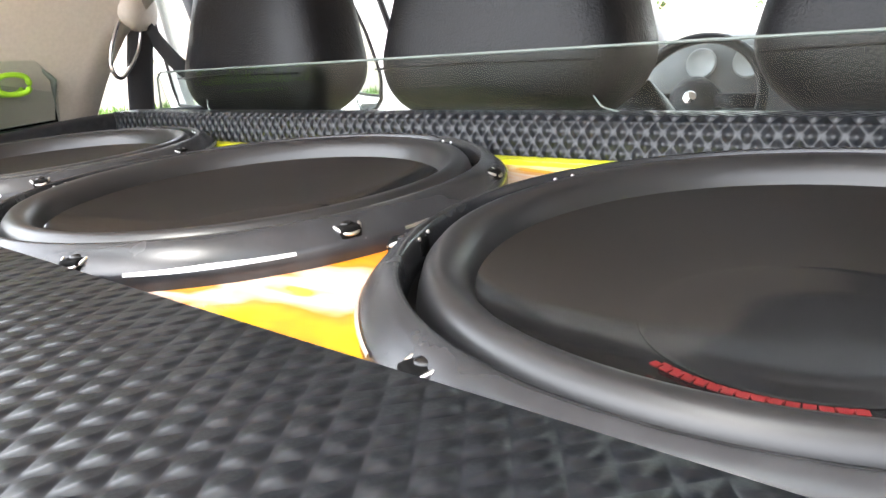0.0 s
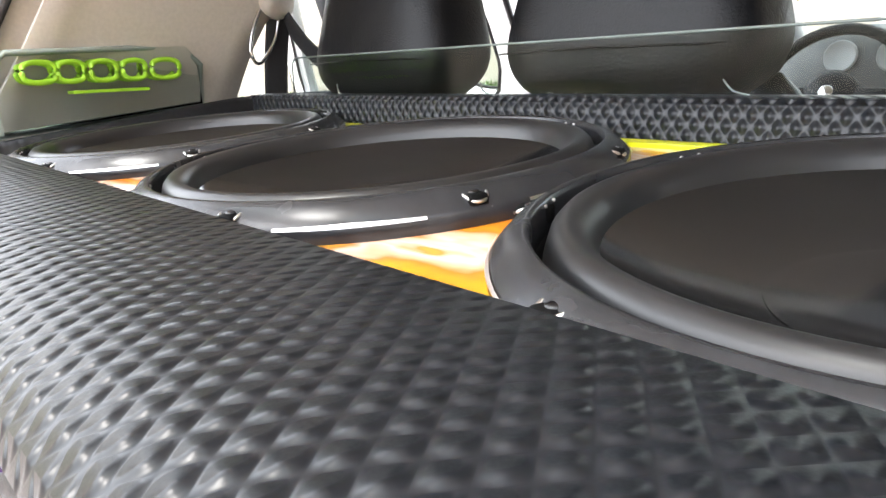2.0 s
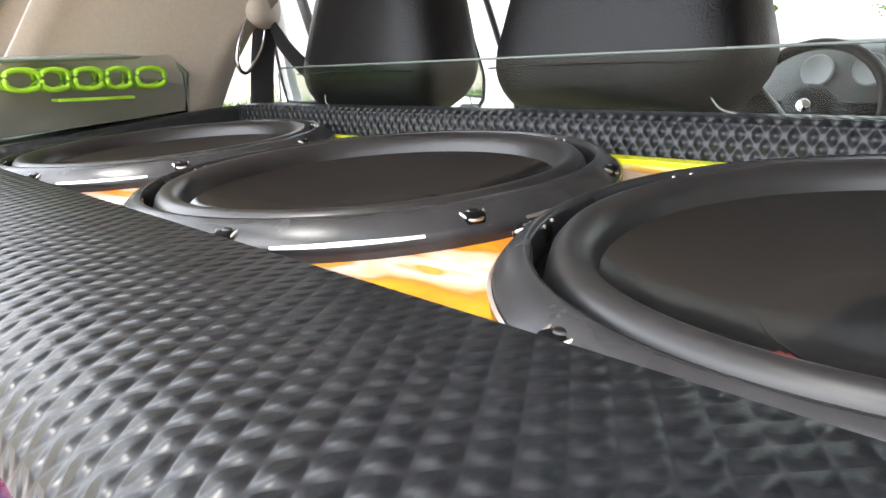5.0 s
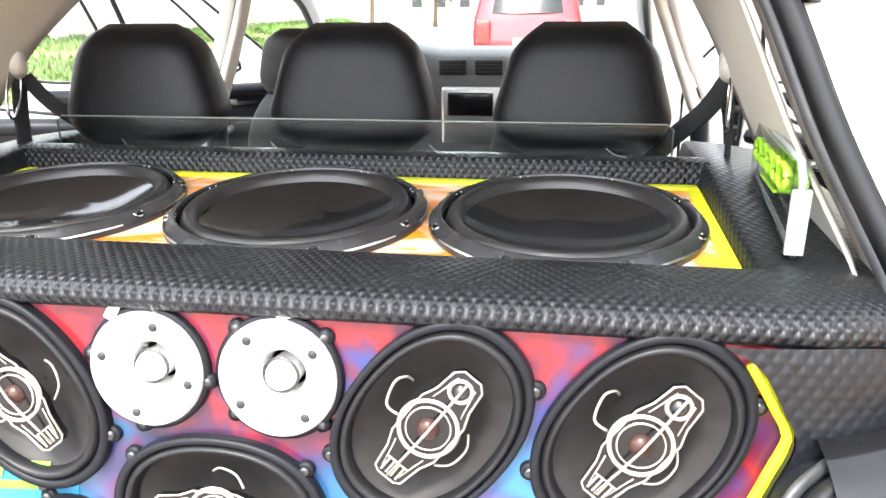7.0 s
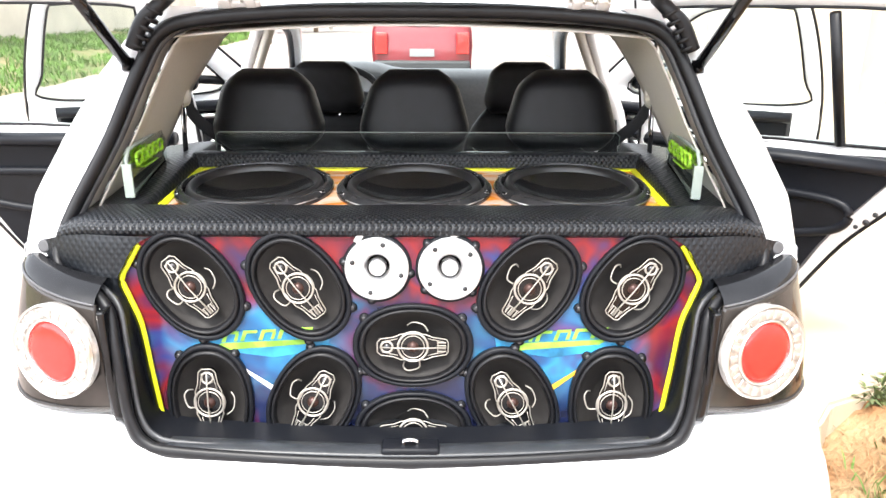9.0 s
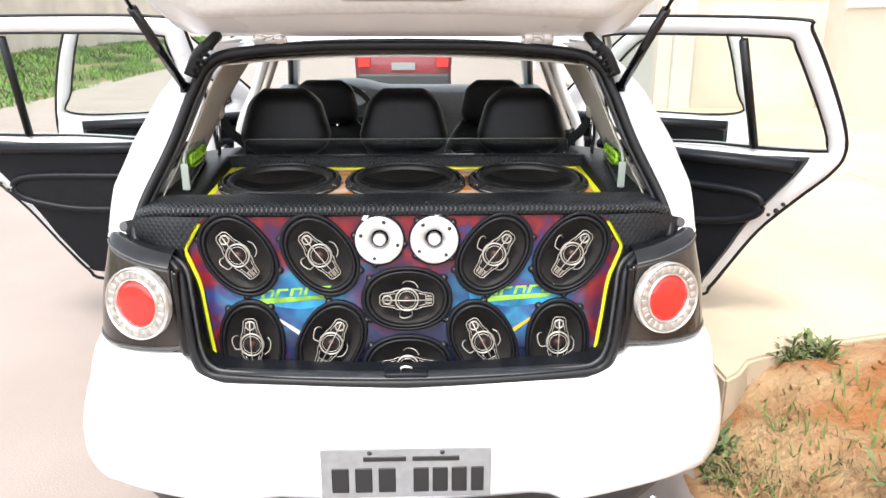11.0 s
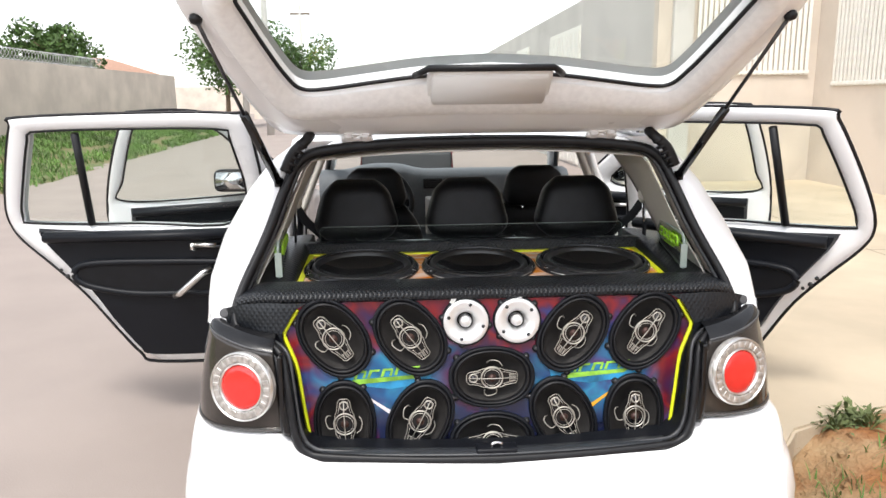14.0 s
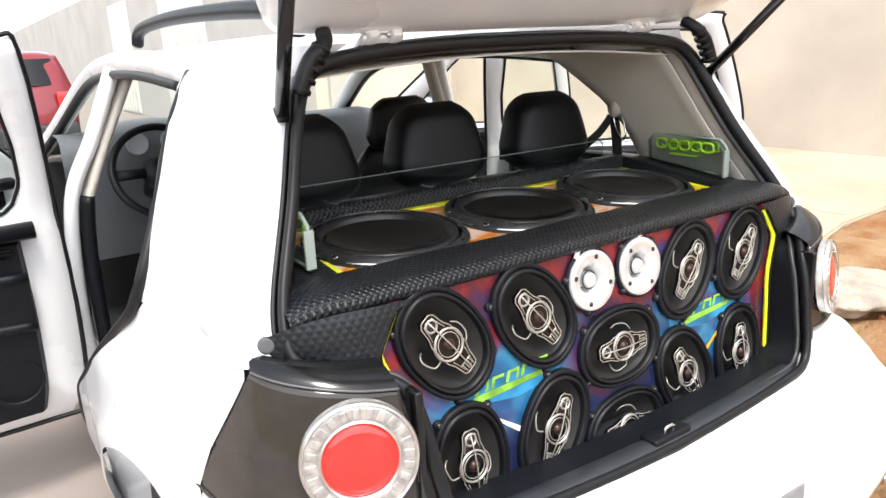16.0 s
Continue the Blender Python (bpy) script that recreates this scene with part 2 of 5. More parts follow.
def revolve(profile, n=48, sx=1.0, sy=1.0, bm=None):
    """Profile of (radius, z), turned about z; sx, sy make it oval."""
    rows = []
    for r, z in profile:
        rows.append([(r * sx * math.cos(2 * math.pi * k / n), r * sy * math.sin(2 * math.pi * k / n), z) for k in range(n)])
    b = grid(rows, closed_v=True)
    bmesh.ops.remove_doubles(b, verts=b.verts, dist=1e-5)
    return join(bm, b)


def smooth_line(pts, n=8, closed=False):
    """A Catmull-Rom line through the points."""
    P = [Vector(p) for p in pts]
    out, m = [], len(P)
    for i in range(m if closed else m - 1):
        g = lambda k: P[k % m] if closed else P[min(max(k, 0), m - 1)]
        a, b, c, d = g(i - 1), g(i), g(i + 1), g(i + 2)
        for s in range(n):
            t = s / n
            out.append(0.5 * (2 * b + (c - a) * t + (2 * a - 5 * b + 4 * c - d) * t * t + (3 * b - a - 3 * c + d) * t ** 3))
    if not closed:
        out.append(P[-1])
    return out


def tube(pts, r, sides=8, closed=False, bm=None, flat=1.0, up=(0, 0, 1)):
    P = [Vector(p) for p in pts]
    rows, m = [], len(P)
    for i, p in enumerate(P):
        if closed:
            d = P[(i + 1) % m] - P[i - 1]
        else:
            d = P[min(i + 1, m - 1)] - P[max(i - 1, 0)]
        d.normalize()
        a = d.cross(Vector(up))
        if a.length < 1e-3:
            a = d.cross(Vector((0, 1, 0)))
        a.normalize()
        b = a.cross(d)
        rr = r[i] if isinstance(r, (list, tuple)) else r
        rows.append([p + rr * (math.cos(2 * math.pi * k / sides) * a + flat * math.sin(2 * math.pi * k / sides) * b) for k in range(sides)])
    b = grid(rows, closed_u=closed, closed_v=True)
    if not closed:
        for row in (0, -1):
            b.verts.ensure_lookup_table()
            idx = range(sides) if row == 0 else range((m - 1) * sides, m * sides)
            b.faces.new([b.verts[k] for k in idx])
    return join(bm, b)


def prism(outline, y0, y1, bevel=0.0, bm=None):
    """A plate with an outline in x and z, from y0 to y1."""
    b = bmesh.new()
    f = b.faces.new([b.verts.new((x, y0, z)) for x, z in outline])
    r = bmesh.ops.extrude_face_region(b, geom=[f])
    bmesh.ops.translate(b, verts=[v for v in r["geom"] if isinstance(v, bmesh.types.BMVert)], vec=(0, y1 - y0, 0))
    if bevel:
        bmesh.ops.bevel(b, geom=list(b.edges), offset=bevel, segments=2, affect='EDGES')
    return join(bm, b)


def sheet_with_holes(outer, holes, at, thick):
    """A sheet with the outline and the holes given in the plane; at() lifts its points into space."""
    bm = bmesh.new()
    edges = []
    for lp in (outer, *holes):
        vs = [bm.verts.new((x, y, 0)) for x, y in lp]
        edges += [bm.edges.new((vs[k], vs[(k + 1) % len(vs)])) for k in range(len(vs))]
    bmesh.ops.triangle_fill(bm, use_beauty=True, use_dissolve=False, edges=edges, normal=(0, 0, 1))
    for v in bm.verts:
        v.co = Vector(at(v.co.x, v.co.y))
    bmesh.ops.recalc_face_normals(bm, faces=bm.faces)
    bmesh.ops.solidify(bm, geom=list(bm.faces), thickness=thick)
    return bm


def mirror(bm):
    for v in bm.verts:
        v.co.x = -v.co.x
    bmesh.ops.reverse_faces(bm, faces=bm.faces)
    return bm


def interp(table, v):
    xs = [r[0] for r in table]
    return [float(np.interp(v, xs, [r[k] for r in table])) for k in range(1, len(table[0]))]


def uv_by(ob, fn):
    me = ob.data
    lay = me.uv_layers.new(name="UVMap")
    for lp in me.loops:
        lay.data[lp.index].uv = fn(me.vertices[lp.vertex_index].co)
    return ob


# ---- ground and street ----
ROAD = mat("worn_road", (0.33, 0.275, 0.245), 0.85, vary=0.07, scale=1.2, bump=0.5, bscale=140, dist=0.004)
SLAB = mat("pale_concrete", (0.50, 0.415, 0.305), 0.85, vary=0.13, scale=1.1, bump=0.4, bscale=90, dist=0.003)
SOIL = mat("orange_soil", (0.27, 0.108, 0.034), 0.95, scale=4, col2=(0.40, 0.27, 0.145), bump=0.9, bscale=45, dist=0.02)
WALLM = mat("plastered_wall", (0.58, 0.51, 0.435), 0.9, vary=0.13, scale=0.9, bump=0.3, bscale=60)
GREYW = mat("grey_render", (0.52, 0.50, 0.47), 0.9, vary=0.08, scale=0.8, bump=0.3, bscale=60)
GRASSG = mat("verge_soil", (0.13, 0.17, 0.06), 0.95, scale=2, col2=(0.26, 0.2, 0.1), bump=0.8, bscale=30, dist=0.03)
LEAF = mat("green_leaf", (0.07, 0.13, 0.03), 0.6, vary=0.4, scale=6)
STRAW = mat("dry_straw", (0.30, 0.20, 0.10), 0.9, vary=0.3, scale=20)
WHITEM = mat("white_metal", (0.74, 0.72, 0.66), 0.5, vary=0.05, scale=20)
TILE = mat("roof_tile", (0.44, 0.25, 0.17), 0.8, vary=0.2, scale=8)
BARK = mat("bark", (0.16, 0.11, 0.07), 0.9, vary=0.3, scale=15, bump=0.6, bscale=40)
CONC = mat("broken_concrete", (0.42, 0.37, 0.30), 0.9, vary=0.22, scale=12, bump=0.9, bscale=50, dist=0.01)

tagged(part("ground", grid([[(x, y, 0) for x in (-600, -60, -20, 0, 20, 60, 600)] for y in (-600, -60, -20, 0, 20, 60, 140, 600)]), ROAD, smooth=False),
       "worn beige concrete road surface", "road", kind="structure")


def slab():
    b = bmesh.new()
    top = [(1.14, 0.64), (1.22, 0.70), (1.30, 0.80), (1.57, 0.92), (1.92, 1.01), (2.3, 1.09), (3.4, 1.35), (6.05, 1.5), (6.05, 9.2), (1.55, 9.2), (1.30, 4.0), (1.13, 1.6)]
    f = b.faces.new([b.verts.new((x, y, 0.21)) for x, y in top])
    r = bmesh.ops.extrude_face_region(b, geom=[f])
    bmesh.ops.translate(b, verts=[v for v in r["geom"] if isinstance(v, bmesh.types.BMVert)], vec=(0, 0, -0.3))
    bmesh.ops.bevel(b, geom=list(b.edges), offset=0.012, segments=2, affect='EDGES')
    s = tagged(part("pavement", b, SLAB, smooth=False), "raised pale concrete driveway slab with a stained kerb edge", "pavement", kind="structure")
    for a, c in (((1.5, 4.2), (6.0, 3.9)), ((3.6, 1.45), (3.9, 9.1))):
        d = Vector((c[0] - a[0], c[1] - a[1], 0))
        q = Vector((-d.y, d.x, 0)).normalized() * 0.006
        pts = [Vector((*a, 0.2105)) + q, Vector((*a, 0.2105)) - q, Vector((*c, 0.2105)) - q, Vector((*c, 0.2105)) + q]
        jb = bmesh.new()
        jb.faces.new([jb.verts.new(p) for p in pts])
        part("joint", jb, mat("joint", (0.2, 0.17, 0.13), 0.9), s)


slab()


def bank_z(x, y):
    r = min(1, max(0, (x - 0.93 - 0.05 * math.sin(3 * y)) / 0.55))
    f = min(1, max(0, (1.5 - y) / 0.2))
    z = 0.20 * r * r * (3 - 2 * r)
    gully = math.exp(-((x - 1.55 - 0.25 * (0.5 - y)) / 0.10) ** 2) * min(1, max(0, (0.62 - y) * 2.5))
    z -= 0.10 * gully
    z += 0.06 * noise.noise((x * 2.3, y * 2.3, 0)) + 0.034 * noise.noise((x * 7, y * 7, 3)) + 0.014 * noise.noise((x * 25, y * 25, 5))
    z = z * (0.3 + 0.7 * r)
    ye = float(np.interp(x, (1.0, 1.14, 1.30, 1.57, 1.92, 2.3, 3.4, 6.05), (0.58, 0.64, 0.80, 0.92, 1.01, 1.09, 1.35, 1.5)))
    if y > ye - 0.08:
        z = min(z, 0.19)
    if y > ye + 0.02:
        z = min(z, 0.12)
    return max(-0.02, z) if x > 0.9 else -0.02


soil = [[(x, y, bank_z(x, y)) for x in np.linspace(0.88, 6.05, 170)] for y in np.linspace(-7.0, 1.6, 230)]
tagged(part("soil_bank", grid(soil), SOIL), "eroded bank of orange soil beside the road", "soil", kind="structure")

wa = tagged(part("wall_east", box(6.0, -8, 0, 6.2, 9.4, 4.2), WALLM, smooth=False), "stained beige plastered house wall", "wall", kind="structure")
wb = tagged(part("wall_north", box(3.55, 9.2, 0, 5.998, 9.4, 4.2), WALLM, smooth=False), "beige plastered wall with a white railing", "wall", kind="structure")
wc = tagged(part("wall_street", box(3.55, 9.402, 0, 3.75, 60, 3.5), GREYW, smooth=False), "grey rendered wall along the street", "wall", kind="structure")
wd = tagged(part("wall_west", box(-11.2, -30, 0, -11.0, 34, 2.7), WALLM, smooth=False), "long beige plastered garden wall", "wall", kind="structure")
tagged(part("wall_south", box(-30, -14.2, 0, 20, -14.0, 3.0), WALLM, smooth=False), "plain beige plastered wall", "wall", kind="structure")


def railing(m, w, h, n, label):
    e = empty("railing", m, label, "railing")
    for z in (0.04, h - 0.04):
        part("rail", box(0, -0.02, z - 0.025, w, 0.02, z + 0.025, 0.006), WHITEM, e, smooth=False)
    me = None
    for k in range(n):
        x = w * (k + 0.5) / n
        if me is None:
            o = part("bar", box(-w / n * 0.34, -0.012, 0, w / n * 0.34, 0.012, h, 0.004, 1), WHITEM, e, smooth=False)
            me = o.data
        else:
            o = new("bar", me)
            o.parent = e
        o.location.x = x
    return e


railing(pose(4.12, 9.17, 1.80), 1.75, 1.55, 22, "white painted steel railing on the beige wall")
railing(pose(5.97, 8.7, 1.62, 0, 0, -90), 2.4, 1.6, 26, "white window grille of vertical bars on the house wall")
tagged(part("pillar", box(3.75, 9.1, 0, 4.05, 9.198, 3.9, 0.01), GREYW, smooth=False), "grey rendered gate pillar", "pillar", kind="structure")


def street_gate(y, w):
    e = empty("metal_gate", pose(3.52, y, 0), "pale painted sheet metal street gate", "gate")
    part("frame", box(0, 0, 0.05, 0.03, w, 3.0, 0.01), WHITEM, e, smooth=False)
    for k in range(int(w / 0.4)):
        part("panel", box(-0.02, 0.06 + 0.4 * k, 0.1, -0.002, 0.40 + 0.4 * k, 2.9, 0.006), WHITEM, e, smooth=False)


street_gate(14.0, 3.2)
street_gate(20.5, 2.4)

# verge
vr = []
for y in np.linspace(-25, 40, 120):
    xe = -7.15 - 0.075 * (y - 13) + 0.12 * noise.noise((y, 0, 0))
    vr.append([(xe + (-11.0 - xe) * s, y, -0.01 + 0.62 * s ** 1.3 + 0.05 * noise.noise((s * 6, y * 1.4, 1))) for s in np.linspace(0, 1, 14)])
tagged(part("grass_verge", grid(vr), GRASSG), "sloping verge of grass and soil at the wall", "verge", kind="structure")


def blades(name, spots, h, mats, label, seed, width=0.012, bend=0.5):
    """Many narrow blades at the spots (x, y, z)."""
    rnd = random.Random(seed)
    b = bmesh.new()
    for x, y, z in spots:
        a, hh = rnd.uniform(0, 6.283), h * rnd.uniform(0.5, 1.3)
        w = width * rnd.uniform(0.6, 1.4)
        dx, dy = math.cos(a), math.sin(a)
        le = hh * bend * rnd.uniform(0.2, 1.3)
        p = [b.verts.new((x - dy * w, y + dx * w, z)), b.verts.new((x + dy * w, y - dx * w, z)),
             b.verts.new((x + dx * le * 0.4 + dy * w * 0.8, y + dy * le * 0.4 - dx * w * 0.8, z + hh * 0.6)), b.verts.new((x + dx * le * 0.4 - dy * w * 0.8, y + dy * le * 0.4 + dx * w * 0.8, z + hh * 0.6)),
             b.verts.new((x + dx * le, y + dy * le, z + hh))]
        b.faces.new((p[0], p[1], p[2], p[3]))
        b.faces.new((p[3], p[2], p[4]))
    return tagged(part(name, b, mats, smooth=False), label, "grass", kind="stuff")


rnd = random.Random(4)
vs = []
for _ in range(24000):
    y = rnd.uniform(2, 38)
    xe = -7.15 - 0.075 * (y - 13)
    s = rnd.random() ** 0.8
    if noise.noise((xe + s * 5, y * 0.4, 2)) > -0.25:
        vs.append((xe + (-11 - xe) * s, y, 0.62 * s ** 1.3))
GRASSL = mat("grass_blade", (0.10, 0.19, 0.035), 0.7, vary=0.4, scale=0.8)
blades("verge_grass", vs, 0.13, GRASSL, "rough green grass on the verge", 5, 0.014, 0.9)


# ---- the car: shared shape ----
# seal of the tailgate opening, right half, from the roof down to the latch
SEAL = [(0, .405, 1.385), (.25, .40, 1.382), (.46, .39, 1.365), (.535, .375, 1.335), (.575, .345, 1.26), (.625, .285, 1.13), (.685, .215, 1.0),
        (.704, .178, .935), (.700, .155, .90), (.668, .125, .882), (.60, .075, .872), (.562, .045, .845), (.548, .022, .78), (.538, .006, .70), (.526, -.008, .64),
        (.50, -.018, .605), (.44, -.026, .592), (.2, -.036, .580), (0, -.04, .577)]
SEALC = smooth_line(SEAL, 6)
WIDTH = [(.25, .88), (.40, .92), (.60, .93), (.75, .915), (.85, .885), (.95, .858), (1.05, .815), (1.15, .76), (1.25, .705), (1.33, .64), (1.39, .555)]
car = empty("car", pose(0, 1.4, 0), "white five-door hatchback with its tailgate and doors open, on the road", "car")


def cpart(name, bm, material, label="", smooth=True, parent=None):
    """A part of the car, drawn in world coordinates."""
    ob = part(name, bm, material, parent or car, label, smooth)
    if parent is None:
        ob.matrix_parent_inverse = car.matrix_basis.inverted()
    return ob


def width(z):
    return interp(WIDTH, z)[0]


def seal_at(z, upper=True):
    """The opening's edge (x, y) at a height, for the pillar above the lamps."""
    s = [(p.z, p.x, p.y) for p in SEALC if p.z > 0.90]
    s.sort()
    return interp(s, z)


def edge_y(z):
    """The rear edge of the rear door's opening at a height."""
    return interp([(.25, 1.22), (.40, 1.19), (.563, 1.11), (.727, .84), (.913, .56), (.97, .535), (1.03, .545), (1.125, .60), (1.28, .74), (1.36, .88), (1.40, .94)], z)[0]


def taper(y, z):
    """How far the side draws in towards the rear corner."""
    f = max(0, (.75 - y) / .5)
    return .095 * f ** 1.5 * float(np.interp(z, (.65, .93, 1.12), (1, .75, 0)))


def pillar(side):
    def plan(z):
        xs, ys = seal_at(min(max(z, .905), 1.36))
        w = width(z)
        xs = min(xs + 0.012, w - 0.012)
        dz = max(0, z - 1.36)
        ys -= 0.004
        pts = [(xs - dz * 2, ys + 0.01, z), (xs + 0.35 * (w - xs), ys + 0.002, z), (xs + 0.72 * (w - xs), ys + 0.045, z)]
        for dx, y in ((.0, ys + .13), (.0, ys + .23), (.0, max(edge_y(z), ys + .3))):
            pts.append((w - dx - taper(y, z), y, z))
        pts[2] = (min(pts[2][0], pts[3][0] - .012), pts[2][1], z)
        pts[1] = (min(pts[1][0], pts[2][0] - .015), pts[1][1], z)
        return smooth_line(pts, 5)
    n = len(plan(1.0))
    low = [.908 if k < n * .45 else .936 for k in range(n)]
    rows = []
    for i in range(27):
        row = []
        for k in range(n):
            z = low[k] + (1.392 - low[k]) * i / 26
            p = plan(z)[k]
            row.append((side * p.x, p.y, p.z))
        rows.append(row)
    return grid(rows)


def quarter(side):
    """The side panel below the pillar, with the wheel arch."""
    rows = []
    for y in np.linspace(0.17, 1.20, 50):
        zl = 0.24
        if abs(y - 0.55) < 0.34:
            zl = max(zl, 0.28 + math.sqrt(0.34 ** 2 - (y - 0.55) ** 2))
        zt = float(np.interp(y, (.17, .52, .56, .84, 1.11, 1.19, 1.20), (.937, .945, .913, .727, .563, .40, .30)))
        zl = min(zl, zt - 0.005)
        row = []
        for k in range(16):
            z = zt + (zl - zt) * k / 15
            flare = 0.010 * math.exp(-((math.hypot(y - .55, z - .28) - .36) / .05) ** 2)
            y0 = float(np.interp(z, (.50, .66, .906, .937), (.255, .298, .158, .17)))
            yy = y + (y0 - .17) * max(0, 1 - (y - .17) / .28)
            row.append((side * (width(z) + flare - taper(yy, z)), yy, z))
        rows.append(row)
    return grid(rows)


def rear_plan(yb, w, n=6, sharp=0.0):
    """The bumper's outline from above; sharp: 1 keeps the corner full."""
    a = [(w - .18, yb + .07), (w - .095, yb + .145), (w - .035, yb + .26)]
    b = [(w - .18, yb + .055), (w - .085, yb + .095), (w - .030, yb + .17)]
    mid = [(p[0] + (q[0] - p[0]) * sharp, p[1] + (q[1] - p[1]) * sharp, 0) for p, q in zip(a, b)]
    pts = [(0, yb, 0), (.3, yb + .006, 0), (.52, yb + .03, 0)] + mid + [(w, .26, 0)]
    pts.sort(key=lambda p: (p[0], p[1]))
    half = smooth_line(pts, n)
    return [(-p.x, p.y) for p in reversed(half[1:])] + [(p.x, p.y) for p in half]


def bumper():
    prof = [(0, -.042, .832), (.03, -.062, .84), (.10, -.105, .85), (.22, -.16, .858), (.40, -.215, .866), (.60, -.245, .868), (.82, -.255, .865), (.96, -.25, .858), (1.0, -.235, .85)]
    fine = [0, .02, .05, .1, .16, .22, .3, .38, .46, .54, .62, .7, .78, .86, .93, .97, 1.0]
    rows = []
    for f in fine:
        yb, w = interp(prof, f)
        row = []
        for x, y in rear_plan(yb, w, 6, max(0, 1 - f / .3)):
            a = abs(x)
            zt = float(np.interp(a, (0, .46, .52, .56, .80, .9), (.572, .588, .615, .642, .652, .66)))
            zb = float(np.interp(a, (0, .4, .68, .78, .9), (.342, .362, .395, .375, .33)))
            z = zt + (zb - zt) * f
            if f < .06 and a > .5:
                y = max(y, float(np.interp(a, (.5, .56), (y, y + .03))))
            ex = min(1, max(0, (0.375 - a) / 0.05))
            ez = min(1, max(0, (0.515 - z) / 0.025)) * min(1, max(0, (z - 0.325) / 0.02))
            y += 0.045 * ex * ex * (3 - 2 * ex) * ez
            row.append((x, y, z))
        rows.append(row)
    return grid(rows, thick=-0.004)


def valance():
    rows = []
    for f, ins in ((0, 0), (.1, .012), (.5, .018), (.9, .03), (1, .06)):
        row = []
        for x, y in rear_plan(-.235 + ins, .80 - ins):
            a = abs(x)
            zt = float(np.interp(a, (0, .4, .68, .8, .9), (.342, .362, .405, .40, .36)))
            zb = float(np.interp(a, (0, .5, .72, .9), (.262, .275, .31, .27)))
            row.append((x, y, zt + (zb - zt) * f))
        rows.append(row)
    return grid(rows, thick=0.006)


cpart("rear_bumper", bumper(), PAINT, "white painted bumper with a recess for the plate")
val = cpart("bumper_valance", valance(), VALANCE, "dark plastic lower bumper strip")
for x, z in ((-.57, .335), (-.2, .30), (.225, .30), (.60, .335)):
    y = -.225 + .1 * max(0, abs(x) - .25)
    b = revolve([(0, .006), (.008, .005), (.010, 0)], 14)
    bmesh.ops.transform(b, matrix=pose(x, y - .006, z, 90), verts=b.verts)
    cpart("parking_sensor", b, CHROME, "small round silver parking sensor")
for s, nm in ((1, "r"), (-1, "l")):
    cpart("rear_pillar", pillar(s), PAINT)
    cpart("quarter_panel", quarter(s), PAINT)
    b = revolve([(0, .003), (.004, .004), (.008, .0035), (.0115, .004), (.0135, .002), (.0145, -.004)], 20)
    bmesh.ops.transform(b, matrix=pose(s * .737, .172, .934, 78, 0, s * 10), verts=b.verts)
    cpart("buffer_stop", b, mat("grey_rubber", (.09, .09, .095), .6), "round grey rubber stop")

# seal, inner lip and sill of the opening
loop = SEALC + [Vector((-p.x, p.y, p.z)) for p in reversed(SEALC[1:-1])]
cpart("tailgate_seal", tube([p + Vector((0, -.008, 0)) for p in loop], 0.0105, 8, closed=True, flat=1.4), RUBBER, "black rubber seal round the opening")
lip = []
for p in loop:
    d = Vector((p.x, 0, p.z - .95)).normalized()
    lip.append(p - d * .013 + Vector((0, .010, 0)))
cpart("seal_lip", tube(lip, .0052, 8, closed=True, flat=1.5), mat("grey_rubber_lip", (.045, .046, .05), .38, vary=.2, scale=30), "inner lip of the seal")
rows = []
for p in loop:
    d = Vector((p.x - 0, 0, p.z - .95))
    out = d.normalized()
    rows.append([p + out * .018 + Vector((0, .004, 0)), p + out * .014 + Vector((0, -.003, 0)), p + out * .009 + Vector((0, .004, 0)), p + Vector((0, .012, 0)), p - out * .004 + Vector((0, .025, 0)), p - out * .005 + Vector((0, .06, 0)), p - out * .005 + Vector((0, .11, 0))])
n0 = len(rows)
k0 = next(k for k in range(n0) if loop[k].z > .96 and loop[k - 1].z <= .96)
hi = [rows[(k0 + k) % n0][3:] for k in range(n0) if loop[(k0 + k) % n0].z > .96]
cpart("opening_frame", grid([r[:4] for r in rows], closed_u=True), RUBBER, "dark inner frame of the opening")
cpart("frame_trim", grid(hi), TRIM, "pale trim inside the opening")
k0 = next(k for k in range(n0) if loop[k].z <= .965 and loop[k - 1].z > .965)
lo_ = [rows[(k0 + k) % n0][3:] for k in range(n0) if loop[(k0 + k) % n0].z <= .965]
cpart("sill_lining", grid(lo_), PLASTIC, "black plastic lining of the opening")
# black channel beside each lamp
for s in (1, -1):
    low = [p for p in SEALC if .645 < p.z < .872 and p.x > .5]
    rr = []
    for p in low:
        up = min(1, max(0, (p.z - .84) / .06))
        rr.append([(s * (p.x + .004), p.y + .006, p.z), (s * (p.x + .012), p.y - .006, p.z + .003 * up), (s * (p.x + .024), p.y - .006, p.z + .010 * up), (s * (p.x + .036), p.y + .012, p.z + .016 * up)])
    cpart("drain_channel", grid(rr, thick=.003), GLOSSB)
SILLM = mat("sill_plastic", (.026, .029, .034), .36, vary=.15, scale=30, bump=.15, bscale=800)
b = tube(smooth_line([(-.46, -.012, .598), (-.2, -.022, .592), (0, -.026, .59), (.2, -.022, .592), (.46, -.012, .598)], 8), .024, 8, flat=.35)
cpart("sill_cover", b, SILLM, "black plastic sill cover")
latch = cpart("latch", box(-.055, -.045, .588, .055, -.002, .606, .006), PLASTIC, "black latch plate")
cpart("striker", tube(smooth_line([(-.012, -.03, .60), (-.012, -.032, .617), (.012, -.032, .617), (.012, -.03, .60)], 4), .004), CHROME)


